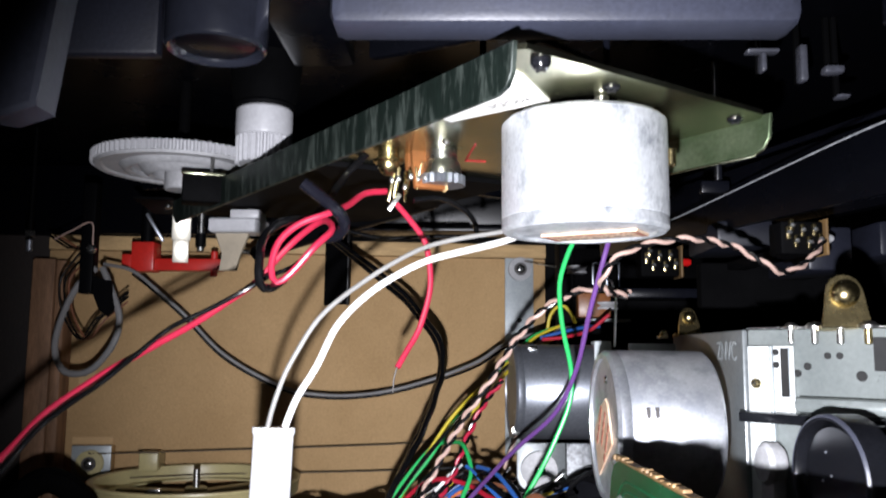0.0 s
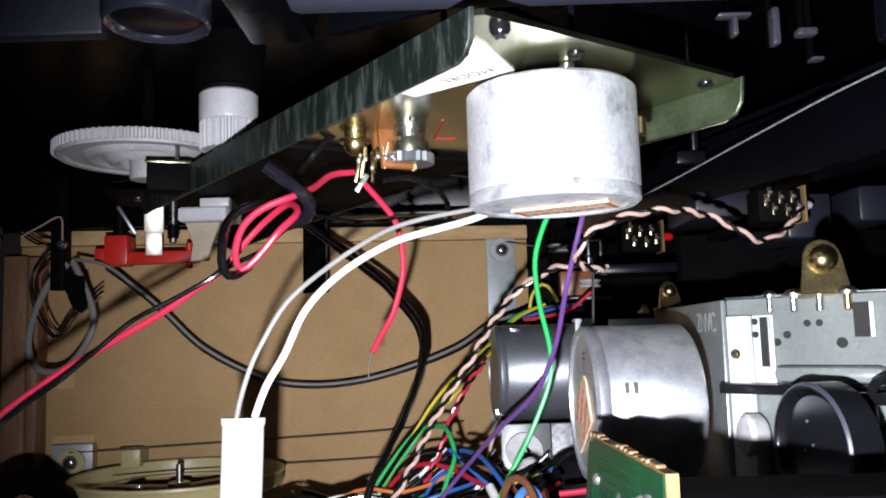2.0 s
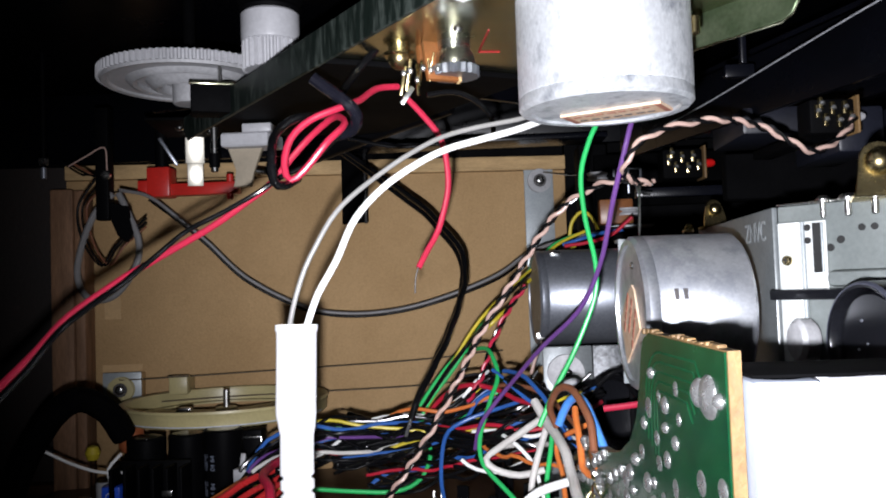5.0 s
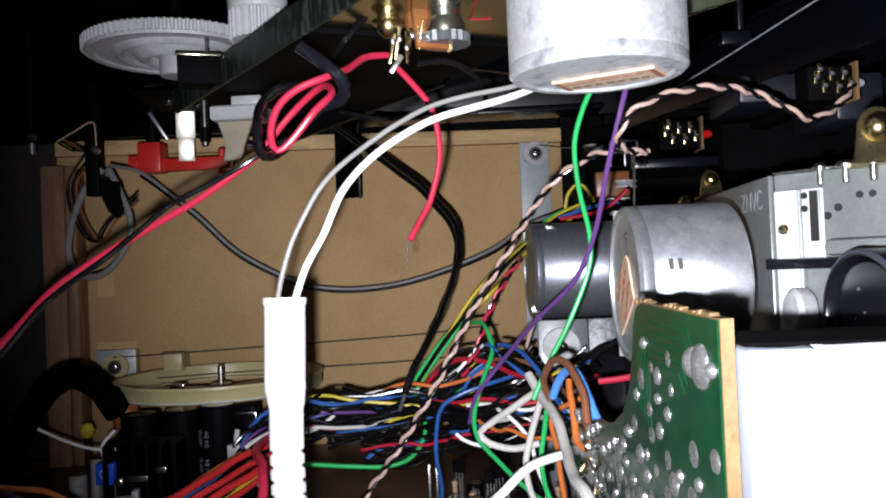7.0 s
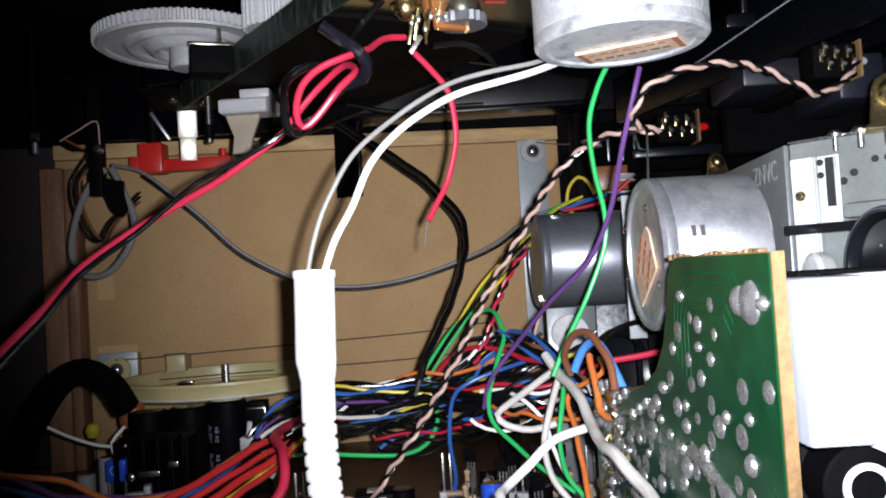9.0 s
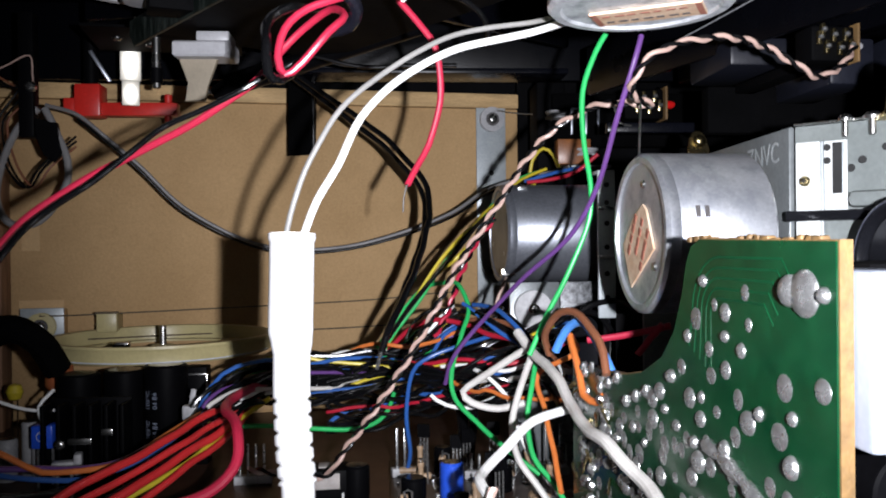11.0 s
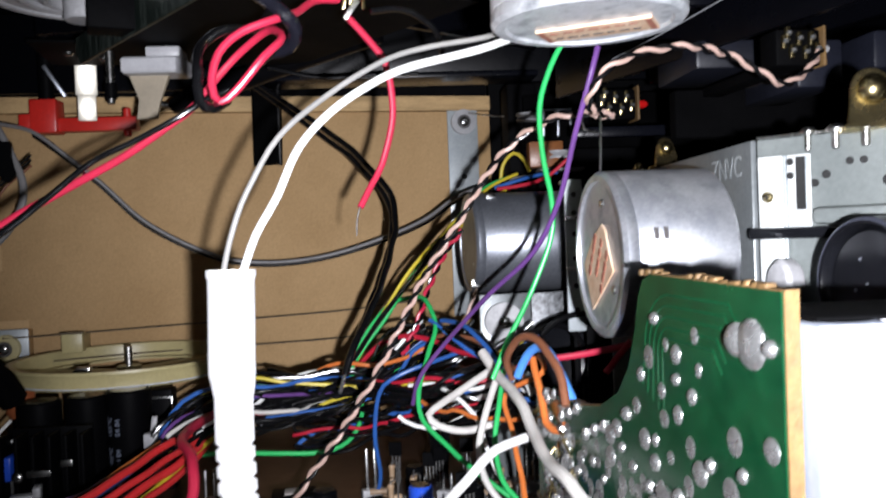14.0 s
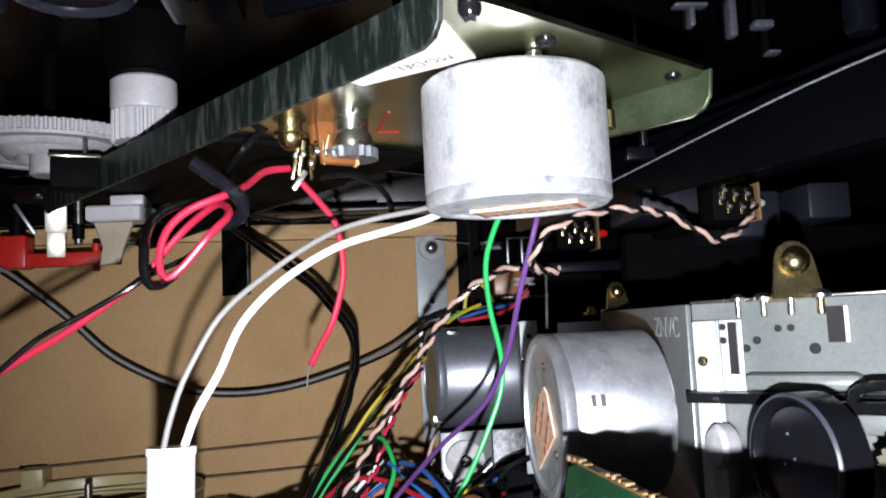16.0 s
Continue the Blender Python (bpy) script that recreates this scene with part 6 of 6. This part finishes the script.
wire("grey_wire", "pale grey wire hanging from the cable tie", PALE_GREY, 1.0, [(61.1, 294.4, 81.8), (57.8, 297.2, 70.3), (55.7, 297.9, 60.5), (57.4, 298.6, 50.8), (62.4, 297.1, 42.9), (65.9, 295.6, 37.6)])
wire("white_wire", "thin white wire under the harness", WHITE_PVC, 0.7, [(36.0, 351.8, 72.6), (43.9, 338.0, 72.0), (50.5, 325.2, 71.0), (57.1, 320.3, 64.0), (59.7, 315.4, 55.5), (63.5, 310.5, 46.9), (68.1, 305.5, 40.5)])
wire("white_wire", "thin white wire beside the cable tie", WHITE_PVC, 0.7, [(37.4, 338.2, 71.9), (47.8, 332.7, 73.1), (57.7, 327.2, 71.6), (64.3, 321.9, 74.5)])
wire("brown_wire", "brown wire arching over to the green circuit board", BROWN_PVC, 0.95, [(61.9, 274.1, 84.1), (59.9, 270.0, 90.0), (61.6, 261.8, 95.3), (64.8, 253.1, 95.9), (67.2, 242.4, 91.1), (67.3, 237.1, 84.2)])
wire("blue_wire", "thick blue wire arching over to the green circuit board", LIGHT_BLUE, 1.1, [(61.9, 265.7, 86.0), (64.0, 262.7, 91.1), (66.9, 257.2, 93.5), (69.1, 249.6, 89.2), (71.2, 244.0, 81.8)])
wire("orange_wire", "orange wire soldered to the green circuit board", ORANGE_PVC, 0.9, [(66.9, 271.3, 89.3), (66.3, 263.3, 83.1), (66.3, 256.0, 76.3), (69.1, 250.2, 75.6), (69.7, 247.8, 78.4)])
wire("red_wire", "red wire passing behind the green circuit board", RED_PVC, 1.0, [(78.9, 301.4, 84.3), (87.3, 299.2, 85.7), (95.3, 295.8, 87.5), (101.7, 293.3, 89.1)])
wire("red_wire", "red wire bent behind the green circuit board", RED_PVC, 1.0, [(92.2, 295.0, 80.5), (95.5, 294.0, 85.4), (98.8, 292.0, 89.6)])
wire("black_cable", "glossy black cable looped under the small motor", BLACK_PVC, 1.1, [(74.0, 340.0, 80.7), (79.3, 340.0, 86.4), (86.4, 340.0, 89.7), (91.6, 335.0, 88.6), (94.3, 330.0, 83.5)])
wire("black_cable", "glossy black cable curving below the motor mount", BLACK_PVC, 1.0, [(81.1, 330.0, 87.8), (86.7, 330.0, 92.3), (96.0, 330.0, 94.1), (101.9, 325.0, 90.9)])
wire("thick_black_cable", "thick black cable arching beside the capacitors", RUBBER, 4.6, [(-119.3, 301.3, 36.8), (-113.6, 311.7, 63.0), (-110.8, 322.0, 78.6), (-103.3, 332.6, 87.9), (-96.0, 339.2, 83.3), (-92.1, 345.7, 72.5)])
wire("white_wire", "thin white wire behind the black cable", WHITE_PVC, 0.6, [(-127.7, 350.0, 68.1), (-118.2, 352.0, 61.9), (-105.9, 353.0, 57.3), (-96.0, 355.0, 57.0)])
wire("white_wire", "short white wire curled beside the blue trimmer", WHITE_PVC, 0.6, [(-99.4, 350.0, 54.0), (-100.2, 350.0, 59.3), (-96.8, 350.0, 63.3), (-95.3, 350.0, 64.9)])
wire("purple_wire", "purple wire leading off with the red bundle", PURPLE_PVC, 0.9, [(-30.8, 350.4, 61.2), (-41.0, 340.3, 58.0), (-49.6, 325.2, 54.0), (-59.5, 310.0, 50.6), (-69.5, 300.1, 50.4), (-77.3, 292.8, 52.5), (-87.0, 284.7, 55.1), (-93.0, 278.7, 60.6), (-100.6, 270.6, 67.3), (-112.4, 260.4, 73.6)])
wire("orange_wire", "orange wire leading off with the red bundle", ORANGE_PVC, 0.85, [(-39.7, 336.7, 60.2), (-49.5, 315.6, 55.5), (-59.0, 301.7, 51.1), (-72.7, 292.3, 51.7), (-77.4, 288.3, 54.0), (-84.8, 282.7, 60.5), (-91.2, 277.9, 62.9), (-99.9, 269.9, 66.0), (-112.0, 260.0, 70.0)])
wire("blue_wire", "dark blue wire leading off with the red bundle", BLUE_PVC, 0.8, [(-44.1, 335.0, 56.4), (-54.4, 315.0, 49.5), (-66.5, 302.0, 47.5), (-78.3, 293.0, 49.7), (-88.9, 284.0, 54.3), (-96.8, 278.0, 59.3), (-104.6, 270.0, 63.8), (-113.2, 260.0, 67.8)])
wire("black_wire", "thick black wire in the red power bundle", BLACK_PVC, 1.2, [(-32.7, 338.0, 59.5), (-40.4, 320.0, 58.7), (-50.3, 302.0, 55.5), (-60.4, 290.0, 51.0), (-69.8, 280.0, 49.2), (-82.4, 270.0, 51.7), (-96.3, 260.0, 56.6), (-107.0, 250.0, 62.5)])
wire("red_wire", "red power wire in the tied bundle", RED_BRIGHT, 1.15, [(-25.8, 345.0, 61.7), (-36.2, 320.0, 61.4), (-46.5, 298.0, 57.2), (-55.0, 284.0, 53.5), (-62.1, 276.0, 51.7), (-69.6, 268.0, 47.8), (-80.0, 258.0, 43.7)])
wire("red_wire", "red power wire in the tied bundle", RED_BRIGHT, 1.0, [(-25.8, 345.0, 61.0), (-33.3, 320.0, 59.0), (-42.1, 298.0, 56.1), (-52.2, 284.0, 51.4), (-59.4, 276.0, 48.9), (-67.0, 268.0, 45.2), (-77.5, 258.0, 41.8)])
wire("red_wire", "red power wire in the tied bundle", RED_BRIGHT, 1.25, [(-25.8, 345.0, 60.4), (-31.6, 320.0, 56.7), (-41.6, 298.0, 52.4), (-49.6, 284.0, 48.6), (-57.0, 276.0, 45.5), (-64.6, 268.0, 42.1), (-75.2, 258.0, 39.4)])
wire("red_wire", "red power wire in the tied bundle", RED_BRIGHT, 1.0, [(-25.9, 345.0, 59.8), (-31.0, 320.0, 54.0), (-37.8, 298.0, 51.2), (-46.0, 284.0, 46.5), (-53.5, 276.0, 42.6), (-61.3, 268.0, 39.5), (-72.0, 258.0, 37.5)])
wire("black_wire", "black wire between the red power wires", BLACK_PVC, 0.8, [(-29.9, 345.0, 59.9), (-34.5, 318.0, 57.7), (-42.5, 298.0, 53.2), (-51.1, 284.0, 49.4), (-58.3, 275.0, 45.8), (-67.6, 266.0, 41.4)])
wire("yellow_wire", "yellow wire under the red power bundle", YELLOW_PVC, 0.85, [(-20.9, 340.0, 62.0), (-30.4, 325.0, 56.3), (-37.9, 306.0, 51.6), (-44.7, 296.0, 48.5), (-51.8, 288.0, 45.2), (-60.0, 278.0, 40.4)])
wire("red_wire", "thick pinkish red wire turning back under the bundle", RED_PVC, 1.45, [(-22.4, 343.7, 67.0), (-28.6, 323.4, 66.2), (-28.3, 303.0, 65.8), (-22.6, 287.9, 63.9), (-21.9, 281.8, 56.0), (-27.0, 276.3, 50.2), (-36.8, 268.8, 48.5), (-50.4, 257.2, 49.6), (-65.1, 249.5, 52.5), (-77.1, 243.6, 57.3), (-91.8, 234.6, 65.3)])
wire("red_wire", "red tail at the end of the grey cable", RED_TAIL, 1.4, [(61.4, 185.0, 68.9), (63.5, 180.0, 65.7), (65.8, 175.0, 62.9), (67.3, 170.0, 59.6)])
wire("white_wire", "white wire arching over low beside the green board", WHITE_PVC, 0.95, [(53.3, 230.0, 49.2), (56.5, 228.0, 55.1), (60.4, 225.0, 57.4), (63.3, 222.0, 56.1), (64.7, 220.0, 50.0)])
thread("thread", "thin twisted steel cord running along the deck", THREAD_PALE, 0.26, [(110.8, 341.3, 178.8), (117.9, 315.3, 180.4), (130.6, 266.3, 184.7), (140.2, 231.7, 187.8), (148.3, 202.2, 189.0)])
thread("string", "thin dark dial cord along the fibreboard panel", CORD, 0.35, [(-138.5, 446.5, 83.2), (-126.4, 452.4, 82.4), (6.8, 469.9, 86.1), (29.3, 472.9, 88.0), (52.0, 476.0, 89.2)])
thread("string", "thin dark dial cord along the fibreboard panel", CORD, 0.35, [(-119.0, 438.0, 72.6), (-80.0, 458.5, 71.9), (-39.1, 463.9, 72.3), (6.2, 469.8, 73.0), (52.0, 476.0, 75.5)])
thread("string", "pale dial cord running from the pulley", STEEL, 0.3, [(77.7, 485.0, 182.9), (90.7, 470.0, 178.7), (104.9, 450.0, 176.0)])
wire("black_wire", "thin black wire behind the deck switch", BLACK_PVC, 0.8, [(29.4, 270.0, 177.2), (37.2, 272.0, 178.0), (43.5, 275.0, 175.5), (47.3, 280.0, 172.2), (47.9, 285.0, 168.0)])
wire("black_wire", "thin black wire along the deck edge", BLACK_PVC, 0.8, [(-7.1, 360.0, 182.5), (10.5, 360.0, 178.4), (28.1, 360.0, 178.7), (45.7, 360.0, 179.1)])
wire("yellow_wire", "yellow wire looped over the small motor", YELLOW_PVC, 0.8, [(83.0, 420.0, 143.2), (84.2, 420.0, 150.5), (89.1, 420.0, 155.4), (93.5, 420.0, 152.5), (96.0, 420.0, 147.0)])
wire("blue_wire", "blue wire lying over the small motor", BLUE_PVC, 0.8, [(78.8, 410.0, 140.2), (87.2, 410.0, 142.6), (95.6, 405.0, 144.6), (103.9, 400.0, 145.4)])
wire("red_wire", "thin red wire lying over the small motor", DARK_RED, 0.8, [(79.2, 405.0, 139.4), (88.6, 405.0, 140.8), (98.0, 400.0, 143.1), (107.2, 395.0, 150.2)])
wire("thin_wire", "thin black wire drooping beside the grey loop", BLACK_PVC, 0.5, [(-139.5, 400.0, 184.2), (-130.7, 400.0, 178.8), (-124.4, 400.0, 176.5), (-133.2, 400.0, 164.3), (-130.7, 400.0, 148.1), (-123.2, 400.0, 137.9), (-117.0, 400.0, 146.3), (-106.5, 405.0, 157.3)])
wire("thin_wire", "thin brown wire drooping beside the grey loop", BROWN_PVC, 0.5, [(-137.3, 400.0, 184.1), (-128.4, 400.0, 178.7), (-122.2, 400.0, 174.1), (-131.0, 400.0, 164.3), (-128.5, 400.0, 148.0), (-121.0, 400.0, 137.8), (-114.7, 400.0, 146.2), (-106.6, 405.0, 155.1)])
wire("thin_wire", "thin black wire drooping beside the grey loop", BLACK_PVC, 0.5, [(-141.6, 400.0, 184.3), (-132.7, 400.0, 178.8), (-126.4, 400.0, 178.6), (-135.2, 400.0, 164.4), (-132.7, 400.0, 148.2), (-125.2, 400.0, 138.0), (-119.0, 400.0, 146.4), (-106.5, 405.0, 159.3)])
wire("short_lead", "twisted thin leads by the lever", PINK_PVC, 0.32, [(-134.3, 390.0, 181.2), (-127.0, 390.0, 184.8), (-118.4, 390.0, 188.5), (-117.2, 390.0, 178.7)])
loom("thick loom of many coloured wires across the board", [(-37.6, 325.0, 56.4), (-31.0, 335.0, 64.7), (-20.0, 345.0, 68.2), (-5.6, 350.0, 69.0), (11.3, 355.0, 69.8), (25.0, 355.0, 71.6), (35.1, 360.0, 78.7), (47.6, 365.0, 86.1)], ALLC + ALLC[:4] + [BLACK_PVC] * 24, 0.0068, 0.0007, 5)
loom("loom of coloured wires running towards the motors", [(-16.8, 348.0, 60.9), (0.0, 350.0, 63.1), (15.3, 350.0, 67.7), (30.6, 345.0, 70.3), (45.0, 335.0, 71.8), (59.1, 330.0, 75.2), (71.0, 335.0, 81.7), (83.4, 340.0, 86.6)], ALLC[:4] + [BLACK_PVC] * 17, 0.0055, 0.00068, 9)
loom("thin black wires bunched behind the loom", [(-15.9, 390.0, 66.5), (1.7, 385.0, 67.1), (19.0, 370.0, 67.2), (35.3, 365.0, 69.9), (51.2, 360.0, 76.6), (67.5, 360.0, 84.5)], [BLACK_PVC] * 8, 0.007, 0.0009, 13)
loom("thin black wires hanging low under the loom", [(-4.0, 352.0, 55.0), (14.0, 352.0, 56.0), (32.0, 347.0, 61.0), (48.0, 338.0, 65.0), (62.0, 330.0, 72.0)], [BLACK_PVC] * 12 + [BLUE_PVC, DARK_RED], 0.0075, 0.0007, 15)
loom("wires rising along the twisted pair", [(7.4, 355.0, 64.0), (17.1, 360.0, 74.9), (27.2, 362.0, 89.7), (37.4, 365.0, 102.6), (50.3, 372.0, 116.8), (64.5, 400.0, 129.9), (77.3, 415.0, 141.0), (91.5, 420.0, 146.9)], [YELLOW_PVC, GREEN_PVC, BLACK_PVC, BLACK_PVC], 0.0016, 0.0007, 17)
loom("black and blue wires beside the cable tie", [(45.9, 345.0, 91.2), (54.2, 335.0, 89.3), (61.9, 325.0, 85.0), (67.3, 315.0, 77.6), (74.4, 300.0, 71.8)], [BLUE_PVC, BLACK_PVC, BROWN_PVC, BLACK_PVC, BLUE_PVC], 0.004, 0.0009, 21)
loom("loose wires lying low between the boards", [(37.9, 340.0, 62.6), (50.0, 330.0, 60.8), (61.2, 320.0, 66.3), (69.8, 310.0, 69.9), (76.0, 300.0, 70.1)], [WHITE_PVC, BLACK_PVC, ORANGE_PVC, BLACK_PVC, PALE_GREY, BLACK_PVC], 0.007, 0.0008, 25)
thread("tinned_lead", "thin straight tinned lead hanging from the deck", STEEL, 0.35, [(88.2, 277.0, 151.1), (87.9, 277.0, 143.8), (87.5, 277.0, 135.8)])
thread("tinned_lead", "thin bent tinned lead beside the twisted wires", STEEL, 0.4, [(93.6, 335.0, 160.8), (97.5, 335.0, 159.7), (98.8, 335.0, 154.6), (103.1, 335.0, 153.4)])
wire("thin_wire", "thin pink conductor leaving the end of the white cable", PINK_PVC, 0.5, [(40.3, 228.5, 62.6), (38.7, 226.5, 59.9), (38.1, 224.0, 56.6), (35.9, 222.0, 50.1)])
wire("thin_wire", "thin white conductor leaving the end of the white cable", WHITE_PVC, 0.5, [(40.7, 228.5, 62.5), (39.1, 226.5, 59.9), (38.5, 224.0, 56.6), (39.2, 222.0, 49.3)])
wire("thin_wire", "thin white conductor leaving the end of the white cable", WHITE_PVC, 0.5, [(41.1, 228.5, 62.5), (39.5, 226.5, 59.8), (39.0, 224.0, 56.6), (42.8, 222.0, 49.7)])
wire("thin_wire", "thin pink conductor leaving the end of the white cable", PINK_PVC, 0.5, [(41.4, 228.5, 62.5), (39.8, 226.5, 59.8), (39.5, 224.0, 56.5), (37.6, 222.0, 48.8)])
wire("black_wire", "black wire running beside the grey sagging cable", BLACK_PVC, 0.7, [(-111.7, 421.3, 169.1), (-102.6, 431.2, 160.0), (-89.8, 436.3, 147.7), (-71.8, 441.9, 129.1), (-45.6, 447.4, 114.7), (-23.9, 450.7, 110.3), (0.8, 452.1, 111.6), (25.7, 451.3, 117.4), (50.5, 447.0, 126.4), (65.8, 437.4, 136.5), (82.9, 427.5, 141.9)])
wire("pink_wire", "short pink wire hanging from the small motor", PINK_PVC, 0.7, [(66.2, 378.0, 100.3), (63.3, 378.0, 93.5), (61.3, 378.0, 87.3), (58.8, 372.0, 81.3)])
